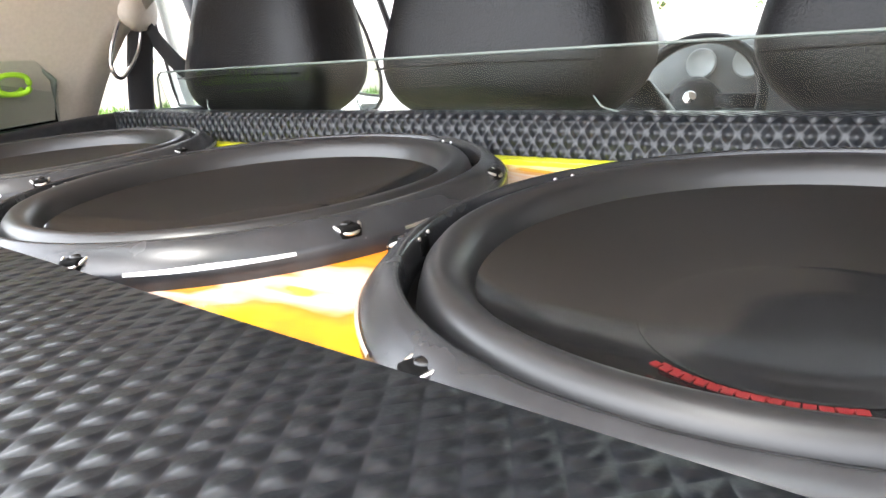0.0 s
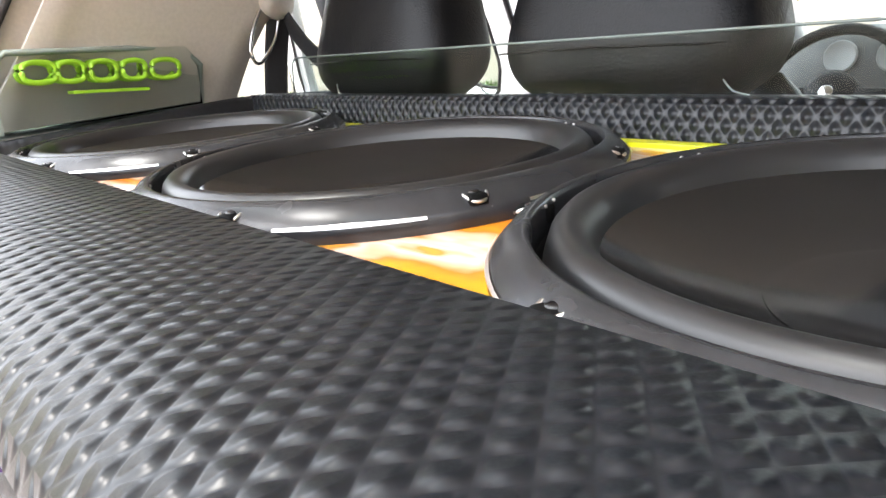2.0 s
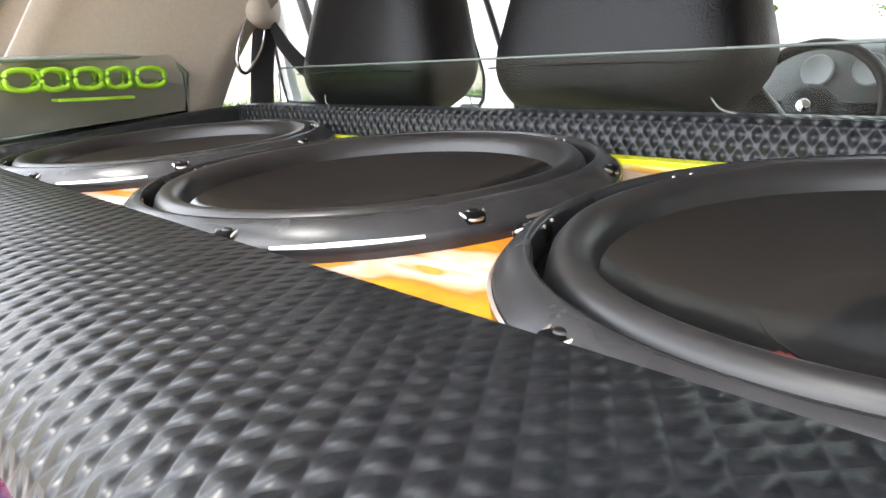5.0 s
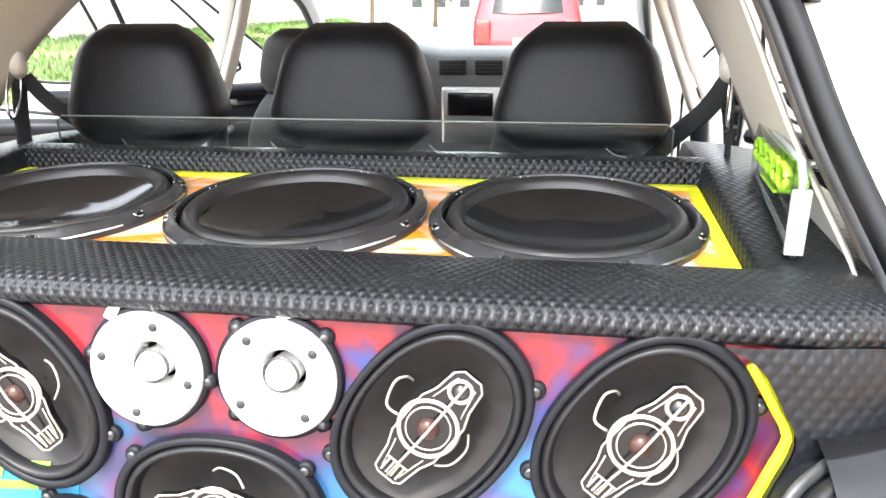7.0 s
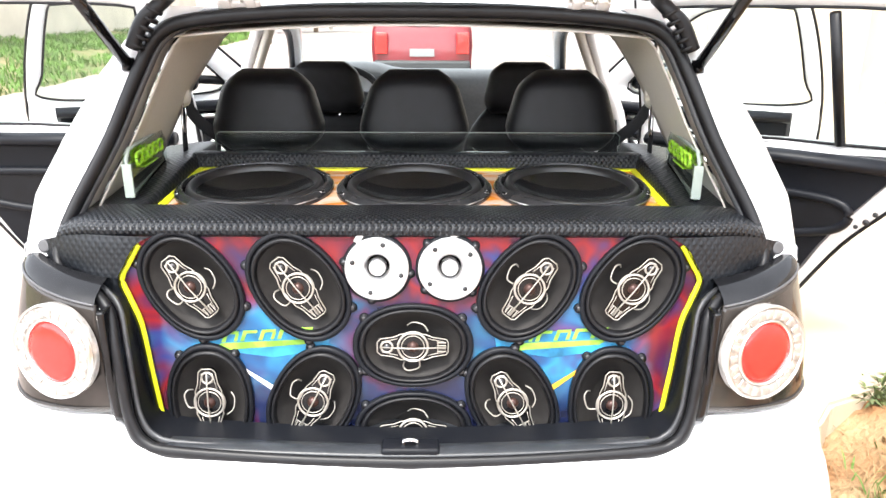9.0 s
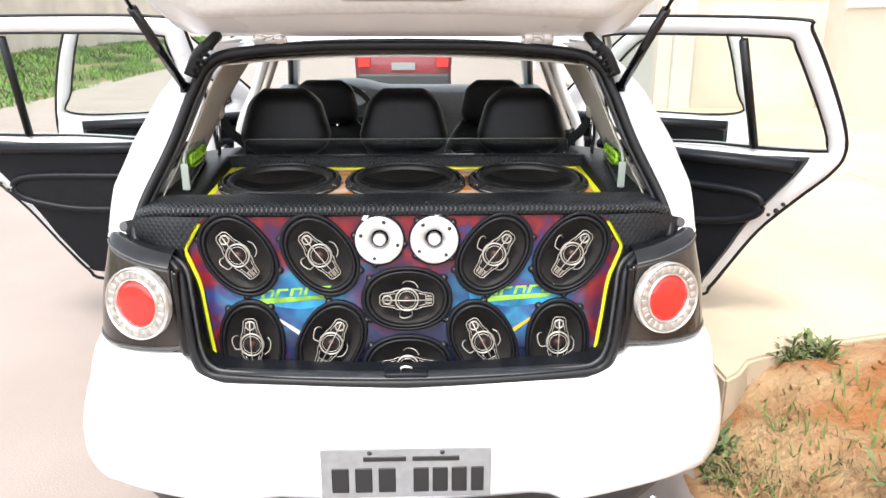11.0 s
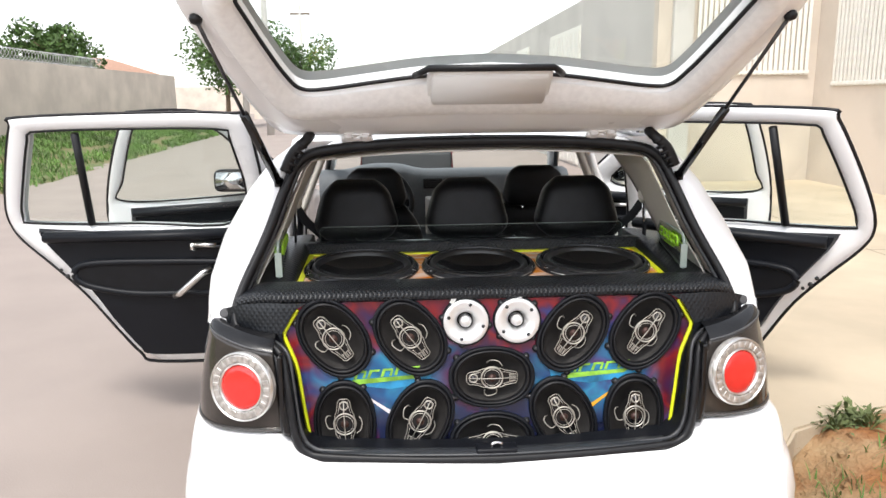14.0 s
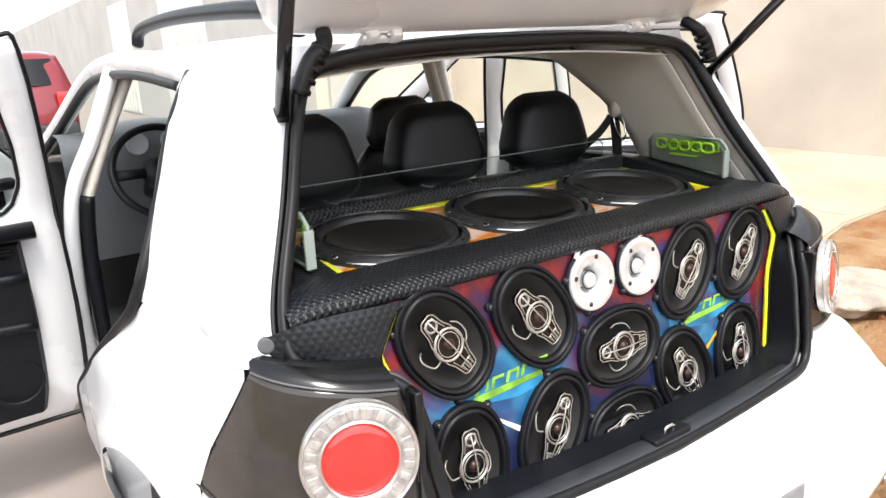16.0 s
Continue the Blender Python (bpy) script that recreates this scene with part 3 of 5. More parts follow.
# ---- tail lamps ----
def tail_lamp(side):
    e = empty("tail_lamp", pose(0, 1.4, 0), "", "")
    for k in list(e.keys()):
        del e[k]
    e.parent = car
    e.matrix_parent_inverse = car.matrix_basis.inverted()
    e["label"] = "smoked tail lamp with a round red lens in a clear ring"

    def sub(name, bm, m, label=""):
        if side < 0:
            mirror(bm)
        o = part(name, bm, m, e, label)
        o.matrix_parent_inverse = e.matrix_basis.inverted()
        return o

    bot = smooth_line([(.566, .010, .652), (.650, .014, .651), (.735, .042, .650), (.785, .085, .650), (.815, .14, .650), (.830, .21, .650), (.843, .31, .650)], 6)
    top = smooth_line([(.584, .028, .866), (.64, .040, .875), (.69, .062, .885), (.728, .090, .893), (.752, .115, .899), (.765, .135, .903), (.774, .155, .906)], 6)
    rows = []
    for i in range(19):
        f = i / 18
        row = []
        for a, b in zip(bot, top):
            p = a + (b - a) * f
            p = p + Vector((.010 * math.sin(math.pi * f) * max(0, (p.x - .66) / .16), -.008 * math.sin(math.pi * f), 0))
            row.append(p)
        rows.append(row)
    sub("housing", grid(rows, thick=.010), SMOKE, "smoked black housing")
    sub("lower_trim", tube([p + Vector((0, -.001, .010)) for p in rows[0]], .0035, 6), SMOKE)
    sub("upper_trim", tube([p + Vector((0, -.002, 0)) for p in rows[-1]], .0024, 6), GREYM)
    cover = []
    for k, p in enumerate(rows[-1]):
        f = k / (len(top) - 1)
        d = Vector((-.022 * f, .068, .030 + .004 * f)) * (1 - .45 * f)
        cover.append([p + Vector((0, .001, .001)), p + d * .15 + Vector((0, -.001, .006)), p + d * .55 + Vector((0, 0, .007)), p + d, p + d + Vector((-.004, .02, -.01))])
    sub("upper_cover", grid(cover), GLOSSB, "gloss black top cover")
    m = pose(.667, .014, .778, 84, 0, 20)
    ring = revolve([(.060, -.002), (.064, .0015), (.074, .0035), (.084, .003), (.090, .0005), (.0915, -.02)], 64)
    bmesh.ops.transform(ring, matrix=m, verts=ring.verts)
    sub("ring", ring, LEDRING, "clear ring of small lamps")
    for q in (.0615, .0895):
        c = revolve([(q - .0032, -.002), (q - .001, .0058), (q + .0012, .0058), (q + .0032, -.003)], 64)
        bmesh.ops.transform(c, matrix=m, verts=c.verts)
        sub("chrome_rim", c, SILVER)
    for k in range(24):
        a = 2 * math.pi * k / 24
        c = box(-.0085, -.0062, -.004, .0085, .0062, .0026, .0018)
        bmesh.ops.transform(c, matrix=m @ pose(.0755 * math.cos(a), .0755 * math.sin(a), .0026) @ pose(0, 0, 0, 0, 0, math.degrees(a)), verts=c.verts)
        sub("lamp_cell", c, LEDRING)
    ln = revolve([(0, .0062), (.02, .0060), (.042, .0048), (.055, .0022), (.0595, -.003)], 48)
    bmesh.ops.transform(ln, matrix=m, verts=ln.verts)
    sub("red_lens", ln, RED, "round red lens")
    pl = box(.556, .0, .650, .570, .04, .862, .004)
    sub("inner_strip", pl, GLOSSB)


tail_lamp(1)
tail_lamp(-1)

# ---- number plate, exhaust, tow bar ----
pl = cpart("number_plate", prism([(-.2, .367), (.2, .367), (.2, .497), (-.2, .497)], -.208, -.213, .0015), PLATE, "pressed grey metal number plate", smooth=False)
for x, wd in ((-.155, .04), (-.10, .04), (-.045, .04), (.035, .036), (.08, .036), (.125, .036), (.168, .03)):
    cpart("plate_bar", box(x - wd / 2, -.2150, .382, x + wd / 2, -.2120, .448, .002, 1), INK, smooth=False)
for x, wd in ((-.05, .10), (.07, .11)):
    cpart("plate_bar", box(x - wd / 2, -.2150, .466, x + wd / 2, -.2120, .478, .001, 1), INK, smooth=False)
for x in (-.085, .085):
    b = revolve([(0, .003), (.005, .002), (.006, 0)], 10)
    bmesh.ops.transform(b, matrix=pose(x, -.213, .488, 90), verts=b.verts)
    cpart("plate_screw", b, DARKM)
for x in (-.405, -.305):
    b = revolve([(.030, -.25), (.036, -.25), (.037, 0), (.036, .005), (.031, .004), (.030, -.12), (0, -.13)], 28)
    bmesh.ops.transform(b, matrix=pose(x, -.235, .262, 90), verts=b.verts)
    cpart("exhaust_pipe", b, DARKM, "twin round exhaust tailpipe")
b = tube(smooth_line([(-.01, 0, .25), (-.01, -.2, .25), (-.01, -.27, .26), (-.01, -.285, .28)], 5), .016)
b = join(b, box(-.045, -.295, .245, .03, -.255, .285, .004))
cpart("tow_bar", b, DARKM)
b = revolve([(0, .05), (.012, .048), (.022, .038), (.025, .025), (.022, .012), (.014, .002), (.014, -.01), (.024, -.012), (.024, -.022), (0, -.022)], 24)
bmesh.ops.transform(b, matrix=pose(-.01, -.285, .29), verts=b.verts)
cpart("tow_ball", b, CHROME, "chrome tow ball")
b = revolve([(0, .032), (.018, .03), (.024, .02), (.024, .006), (.03, .004), (.03, -.01), (.022, -.014), (.02, -.04)], 8)
bmesh.ops.transform(b, matrix=pose(-.1, -.285, .275), verts=b.verts)
cpart("tow_pin", b, CHROME, "chrome hexagonal tow pin")


# ---- roof, front, floor ----
def roof():
    rows = []
    for y in np.linspace(.40, 2.25, 30):
        h = 1.385 + .055 * math.sin(math.pi * min(1, (y - .38) / 1.35) * .62) if y < 1.2 else 1.385 + .055 * math.sin(math.pi * .62 * min(1, .607)) - .04 * max(0, (y - 1.4) / .85) ** 2
        row = []
        for s in np.linspace(-1, 1, 25):
            row.append((s * .575, y + .02 * s * s, h - .045 * abs(s) ** 2.6))
        rows.append(row)
    return grid(rows, thick=-.006)


cpart("roof", roof(), PAINT)
b = grid([[(s * .56, y, 1.352 + .03 * math.sin(math.pi * (y - .3) / 2.1) - .03 * s * s) for s in np.linspace(-1, 1, 15)] for y in np.linspace(.42, 2.2, 16)], thick=.004)
cpart("roof_lining", b, LINER, "pale grey fabric roof lining")
b = tube([(0, .62, 1.425), (0, .60, 1.44), (0, .50, 1.60)], [.010, .007, .002], 6)
cpart("aerial", b, RUBBER, "short black roof aerial")


def rail_curve(s):
    return smooth_line([(s * .60, .86, 1.35), (s * .60, 1.3, 1.375), (s * .60, 1.8, 1.37), (s * .605, 2.2, 1.32), (s * .67, 2.6, 1.15), (s * .74, 2.95, .99)], 6)


for s in (1, -1):
    b = tube(smooth_line([(s * .505, .47, 1.41), (s * .505, .53, 1.462), (s * .50, 1.2, 1.492), (s * .50, 1.68, 1.482), (s * .505, 1.76, 1.435)], 6), .020, 8)
    cpart("roof_bar", b, PLASTIC, "black roof bar")
    cpart("roof_rail", tube(rail_curve(s), .035, 10), PAINT)
    cpart("door_seal", tube([p + Vector((s * .018, 0, -.03)) for p in rail_curve(s)], .017, 6), RUBBER)
    b = tube(smooth_line([(s * .615, 1.66, 1.36), (s * .70, 1.71, 1.15), (s * .79, 1.73, .95), (s * .82, 1.73, .6), (s * .81, 1.73, .3)], 6), .046, 10, up=(1, 0, 0), flat=.5)
    cpart("centre_pillar", b, PAINT)
    b = tube(smooth_line([(s * .575, 1.66, 1.34), (s * .66, 1.71, 1.15), (s * .745, 1.73, .95)], 6), .042, 10, up=(1, 0, 0), flat=.45)
    cpart("pillar_trim", b, TRIM)
    b = tube(smooth_line([(s * .745, 1.72, .97), (s * .765, 1.73, .75), (s * .765, 1.73, .30)], 6), .06, 10, up=(1, 0, 0), flat=.4)
    cpart("lower_pillar_trim", b, PLASTIC, "black lower pillar trim")
    cpart("door_seal", tube(smooth_line([(s * (width(z) - .008), edge_y(z) + .006, z) for z in (1.36, 1.28, 1.2, 1.125, 1.03, .97, .913, .86, .80, .727, .65, .563, .45, .32)], 6), .012, 6), RUBBER)
    b = box(min(s * .74, s * .88), .95, .22, max(s * .74, s * .85), 2.95, .33, .02)
    cpart("sill", b, PAINT)
    fr = []
    for y in np.linspace(2.72, 3.72, 34):
        zl = .26
        if abs(y - 3.05) < .34:
            zl = max(zl, .30 + math.sqrt(.34 ** 2 - (y - 3.05) ** 2))
        zt = .98 - .16 * max(0, (y - 2.8) / .9) ** 1.5
        fr.append([(s * (width(zt + (zl - zt) * k / 9) - .10 * max(0, (y - 3.3) / .42) ** 2), y, zt + (zl - zt) * k / 9) for k in range(10)])
    cpart("front_wing", grid(fr, thick=.004), PAINT)
b = grid([[(s * (.80 - .1 * max(0, (y - 3.3) / .42) ** 2), y, .985 + .035 * (1 - s * s) - .17 * max(0, (y - 2.8) / .9) ** 1.5) for s in np.linspace(-1, 1, 15)] for y in np.linspace(2.88, 3.72, 14)], thick=-.006)
cpart("bonnet", b, PAINT)
b = grid([[(s * .70, 3.72 + .10 * (1 - s * s) - .03 * (f * 2 - 1) ** 2, .81 - .55 * f) for s in np.linspace(-1, 1, 13)] for f in np.linspace(0, 1, 8)], thick=.006)
cpart("front_bumper", b, PAINT)
b = grid([[(s * (.60 + .09 * f), 2.26 + .62 * f - .06 * s * s, 1.385 - .39 * f) for s in np.linspace(-1, 1, 11)] for f in np.linspace(0, 1, 8)])
ws = cpart("windscreen", b, GLASS, "clear laminated windscreen")
ws.visible_shadow = False
cpart("floor_pan", box(-.70, .30, .20, .70, 3.6, .24), CARPET, smooth=False)
cpart("bulkhead", box(-.74, 2.80, .24, .74, 2.86, .96), CARPET, smooth=False)


def wheel(x, y):
    e = empty("wheel", pose(x, y, .30, 0, 90 if x > 0 else -90, 0), "", "")
    for k in list(e.keys()):
        del e[k]
    e.parent = car
    e.matrix_parent_inverse = car.matrix_basis.inverted()
    part("tyre", revolve([(.20, -.09), (.27, -.10), (.295, -.085), (.30, -.03), (.30, .03), (.295, .085), (.27, .10), (.20, .09)], 48), RUBBER, e)
    b = revolve([(.20, .085), (.19, .075), (.185, .02), (.06, .05), (.05, .07), (0, .072)], 40)
    part("rim", b, SILVER, e)


for x in (-.745, .745):
    for y in (.55, 3.05):
        wheel(x, y)


# ---- tailgate ----
HINGE, ELEV = Vector((0, .40, 1.408)), radians(36)
SDIR, NDIR = Vector((0, -math.cos(ELEV), math.sin(ELEV))), Vector((0, -math.sin(ELEV), -math.cos(ELEV)))


def gate_pt(x, s, n=0.0):
    return HINGE + Vector((x, 0, 0)) + SDIR * s + NDIR * n


OUT_H = [(0, .0), (.30, .0), (.53, .005), (.60, .035), (.635, .12), (.68, .28), (.715, .43), (.735, .545), (.725, .62), (.66, .67), (.60, .72), (.575, .82), (.56, .97), (.50, 1.02), (.25, 1.035), (0, 1.04)]
IN_H = [(0, .305), (.17, .292), (.30, .268), (.44, .240), (.50, .245), (.53, .30), (.56, .40), (.59, .52), (.60, .57), (.585, .60), (.55, .615), (.50, .62), (.40, .625), (.28, .628), (.12, .63), (0, .63)]


def ring_loop(half):
    h = smooth_line([(x, s, 0) for x, s in half], 5)
    return [(p.x, p.y) for p in h] + [(-p.x, p.y) for p in reversed(h[1:-1])]


def tailgate():
    e = empty("tailgate", pose(0, 1.4, 0), "", "")
    for k in list(e.keys()):
        del e[k]
    e.parent = car
    e.matrix_parent_inverse = car.matrix_basis.inverted()
    e["label"] = "raised white tailgate"

    def sub(name, bm, m, label="", smooth=True):
        o = part(name, bm, m, e, label, smooth)
        o.matrix_parent_inverse = e.matrix_basis.inverted()
        return o
    o, i = ring_loop(OUT_H), ring_loop(IN_H)
    rows = [[gate_pt(*p, -.03) for p in o], [gate_pt(*p, .0) for p in o]]
    for f, n in ((.06, .012), (.2, .022), (.45, .034), (.75, .036), (.93, .028), (1.0, .012)):
        rows.append([gate_pt(a[0] + (b[0] - a[0]) * f, a[1] + (b[1] - a[1]) * f, n) for a, b in zip(o, i)])
    rows.append([gate_pt(*p, -.02) for p in i])
    sub("inner_frame", grid(rows, closed_v=True), PAINT, "white painted inner frame")
    f1 = [[gate_pt(*p, -.034) for p in o], [gate_pt(*p, -.06) for p in [(x * .97, .03 + s * .97) for x, s in o]], [gate_pt(*p, -.05) for p in i]]
    sub("outer_skin", grid(f1, closed_v=True), PAINT)
    trim = [[gate_pt(a[0] + (b[0] - a[0]) * f, a[1] + (b[1] - a[1]) * f, n) for a, b in zip(o, i)] for f, n in ((.50, .036), (.56, .046), (.80, .05), (.97, .032))]
    sub("trim_panel", grid(trim, closed_v=True), mat("pale_grey_trim", (.89, .89, .885), .6, vary=.04, scale=60, bump=.15, bscale=700), "pale grey plastic trim round the glass")
    sub("glass_seal", tube([gate_pt(*p, .012) for p in i], .006, 6, closed=True), RUBBER)
    g = bmesh.new()
    g.faces.new([g.verts.new(gate_pt(*p, -.02)) for p in i])
    q = sub("glass", g, GLASS, "rear window glass")
    q.visible_shadow = False
    b = bmesh.new()
    hs = [[(-.158, .205), (.158, .205), (.166, .225), (.164, .325), (.155, .352), (-.155, .352), (-.164, .325), (-.166, .225)]]
    lo = [b.verts.new(gate_pt(x, s, .03)) for x, s in hs[0]]
    hi = [b.verts.new(gate_pt(x * .96, .278 + (s - .278) * .90, .052)) for x, s in hs[0]]
    for k in range(8):
        b.faces.new((lo[k], lo[(k + 1) % 8], hi[(k + 1) % 8], hi[k]))
    b.faces.new(hi)
    bmesh.ops.bevel(b, geom=[ed for ed in b.edges if not ed.is_boundary], offset=.007, segments=3, affect='EDGES')
    sub("brake_light_cover", b, mat("grey_cover", (.74, .74, .73), .55, bump=.15, bscale=700), "pale grey third brake light cover")
    sub("brake_light_seal", tube([gate_pt(-.195, .298, .014), gate_pt(-.176, .335, .032), gate_pt(-.16, .358, .04), gate_pt(0, .362, .043), gate_pt(.16, .358, .04), gate_pt(.176, .335, .032), gate_pt(.195, .298, .014)], .009, 8), RUBBER)
    for s in (1, -1):
        b = box(-.046, -.012, -.007, .046, .05, .006, .004)
        for q in (-.030, .022):
            b = join(b, box(q - .007, -.026, -.010, q + .015, .012, .016, .004))
        bmesh.ops.transform(b, matrix=pose(s * .366, .388, 1.398, -32), verts=b.verts)
        hg = sub("hinge", b, PAINT, "white painted hinge")
        b = tube([(-.042, -.016, .004), (.042, -.016, .004)], .005, 8)
        for q in (-.014, .010):
            b = join(b, box(q - .004, -.020, -.006, q + .004, -.008, .012, .001, 1))
        bmesh.ops.transform(b, matrix=pose(s * .366, .388, 1.398, -32), verts=b.verts)
        part("hinge_pin", b, SILVER, hg)
        b = tube(smooth_line([gate_pt(s * .50, .035, .02), (s * .515, .33, 1.392), (s * .548, .325, 1.362), (s * .575, .325, 1.31)], 6), .015, 10)
        for k in range(5):
            c = Vector((s * (.52 + .011 * k), .328, 1.388 - .017 * k))
            b = tube([c, c + Vector((s * .004, 0, -.006))], .018, 10, bm=b)
        sub("cable_sleeve", b, RUBBER, "ribbed black rubber cable sleeve")
        lo, hi = Vector((s * .598, .352, 1.275)), gate_pt(s * .695, .53, .03)
        md = lo + (hi - lo) * .48
        st = tube([lo, md], .0125, 12)
        st = tube([lo - Vector((0, .0, .012)), lo + Vector((0, 0, .014))], .014, 10, bm=st)
        t = sub("gas_strut", st, GLOSSB, "black gas strut")
        rd = part("rod", tube([md, hi], .005, 8), DARKM, t)
        bl = part("ball_joint", revolve([(0, .014), (.012, .010), (.016, 0), (.012, -.010), (0, -.014)], 14, bm=None), RUBBER, t)
        bl.location = hi
    return e


tailgate()


# ---- doors ----
def door(side, hinge, angle, outline, window, scale, name_label, front=False):
    """hinge: (x, y); angle: degrees from shut. outline and window: (u, z)."""
    th = radians(angle)
    ux, uy = side * math.sin(th), -math.cos(th)
    wx, wy = -side * math.cos(th), -math.sin(th)
    e = empty("door", pose(0, 1.4, 0), "", "")
    for k in list(e.keys()):
        del e[k]
    e.parent = car
    e.matrix_parent_inverse = car.matrix_basis.inverted()
    e["label"] = name_label

    def P(u, z, w):
        u *= scale
        w += .19 * max(0, (z - .96) / .48) ** 1.15 - .05 * max(0, (.7 - z) / .4) ** 2
        return Vector((hinge[0] + ux * u + wx * w, hinge[1] + uy * u + wy * w, z))

    def sub(name, bm, m, label="", smooth=True, up=None):
        o = part(name, bm, m, up or e, label, smooth)
        o.matrix_parent_inverse = e.matrix_basis.inverted()
        return o
    out = [(p.x, p.y) for p in smooth_line([(u, z, 0) for u, z in outline], 4, True)]
    win = [(p.x, p.y) for p in smooth_line([(u, z, 0) for u, z in window], 4, True)]
    # outer skin: belt-high lower panel and the window's frame
    cu, cz = sum(p[0] for p in win) / len(win), sum(p[1] for p in win) / len(win)
    ang = lambda p: math.atan2((p[1] - cz) * 1.6, p[0] - cu)
    n = 96

    def around(loop):
        res = []
        for k in range(n):
            a = -math.pi + 2 * math.pi * k / n
            d = Vector((math.cos(a), math.sin(a) / 1.6))
            best = None
            for i in range(len(loop)):
                p, q = Vector(loop[i]) - Vector((cu, cz)), Vector(loop[(i + 1) % len(loop)]) - Vector((cu, cz))
                det = d.x * (p.y - q.y) - d.y * (p.x - q.x)
                if abs(det) < 1e-9:
                    continue
                t = (p.x * (p.y - q.y) - p.y * (p.x - q.x)) / det
                s = (d.x * p.y - d.y * p.x) / det
                if -1e-6 <= s <= 1 + 1e-6 and t > 0:
                    best = t if best is None else max(best, t)
            best = best or .3
            res.append((cu + d.x * best, cz + d.y * best))
        return res
    O, W = around(out), around(win)
    mix = lambda f: [(a[0] + (b[0] - a[0]) * f, a[1] + (b[1] - a[1]) * f) for a, b in zip(O, W)]
    rows = [[P(*p, -.055) for p in W], [P(*p, -.06) for p in mix(.5)], [P(*p, -.05) for p in mix(.02)], [P(*p, -.02) for p in O], [P(*p, .0) for p in mix(.02)], [P(*p, .012) for p in mix(.25)], [P(*p, .012) for p in mix(.7)], [P(*p, .006) for p in mix(.97)], [P(*p, -.02) for p in W]]
    sub("shell", grid(rows, closed_v=True), PAINT, "white painted door shell")
    sub("edge_seal", tube([P(u, z, -.004) for u, z in out], .0075, 6, closed=True), RUBBER)
    sub("window_seal", tube([P(u, z, .006) for u, z in W], .0055, 6, closed=True), RUBBER)
    g = bmesh.new()
    g.faces.new([g.verts.new(P(u, z, -.02)) for u, z in W])
    q = sub("window", g, GLASS, "green tinted door window")
    q.visible_shadow = False
    # inner trim
    zb = min(p[1] for p in window) - .012
    low = [(u, z) for u, z in out if z < zb]
    k0 = max(range(len(out)), key=lambda k: (out[k][1] < zb) and not (out[k - 1][1] < zb))
    seq = [out[(k0 + k) % len(out)] for k in range(len(out))]
    seq = [p for p in seq if p[1] < zb]
    c = (sum(p[0] for p in seq) / len(seq), sum(p[1] for p in seq) / len(seq))
    f = .80
    seq = [(c[0] + (u - c[0]) * f, c[1] + (z - c[1]) * (f if z < c[1] else 1)) for u, z in seq]
    seq = [(max(min(u, 1.06), .05), z) for u, z in seq]
    b = bmesh.new()
    lo, hi, md = [b.verts.new(P(u, z, .012)) for u, z in seq], [b.verts.new(P(c[0] + (u - c[0]) * .97, c[1] + (z - c[1]) * .97, .045)) for u, z in seq], []
    m = len(seq)
    for k in range(m):
        b.faces.new((lo[k], lo[(k + 1) % m], hi[(k + 1) % m], hi[k]))
    b.faces.new(hi)
    sub("trim_panel", b, PLASTIC, "black plastic inner trim panel", smooth=False)
    sub("belt_pad", tube([P(.08, zb - .035, .05), P(.5, zb - .038, .055), P(.99, zb - .035, .05)], .042, 10, flat=.6), PLASTIC)
    arm = smooth_line([(.12, .79, .05), (.45, .80, .05), (.80, .80, .05), (.88, .76, .05), (.83, .70, .05), (.62, .655, .05), (.35, .65, .05), (.12, .64, .05)], 5)
    sub("armrest", tube([P(p.x, p.y, .055) for p in arm], .016, 8), PLASTIC)
    b = bmesh.new()
    b.faces.new([b.verts.new(P(p.x, p.y, .058)) for p in arm])
    sub("armrest_pad", b, LEATHER)
    sub("grab_handle", tube([P(.27, .765, .075), P(.30, .755, .10), P(.41, .66, .10), P(.44, .645, .075)], .015, 10), SILVER, "slanted silver grab handle")
    sub("handle_bezel", tube([P(.15, .868, .055), P(.36, .868, .055)], .027, 10, flat=.5), GLOSSB)
    h = tube([P(.34, .878, .07), P(.24, .875, .075)], .012, 8)
    h = tube([P(.345, .885, .07), P(.345, .855, .07)], .014, 8, bm=h)
    sub("door_handle", h, SILVER, "silver inner door handle")
    rr = revolve([(.065, 0), (.070, .006), (.075, 0)], 28)
    bmesh.ops.transform(rr, matrix=Matrix.Translation(P(.20, .47, .046)) @ Matrix(((ux, 0, wx), (uy, 0, wy), (0, 1, 0))).to_4x4(), verts=rr.verts)
    sub("speaker_ring", rr, PLASTIC)
    if not front:
        sub("window_divider", tube([P(.80, .975, .004), P(.765, 1.385, .004)], .017, 8), RUBBER, "black window divider bar")
        for du, dz, r in ((.93, .735, .010), (.955, .765, .008), (.90, .715, .007)):
            b = revolve([(0, .004), (r, .003), (r * 1.1, 0)], 10)
            bmesh.ops.transform(b, matrix=Matrix.Translation(P(du, dz, .016)) @ Matrix(((ux, 0, wx), (uy, 0, wy), (0, 1, 0))).to_4x4(), verts=b.verts)
            sub("latch_hole", b, INK)
    else:
        mr = empty("mirror", pose(0, 0, 0), "", "")
        for k in list(mr.keys()):
            del mr[k]
        mr.parent = e
        mr.matrix_parent_inverse = e.matrix_basis.inverted()
        ctr = Vector((-1.21, 2.36, 1.07)) if side < 0 else Vector((1.14, 2.55, 1.07))
        mm = Matrix.Translation(ctr)
        b = box(-.10, -.02, -.065, .10, .07, .065, .045, 4)
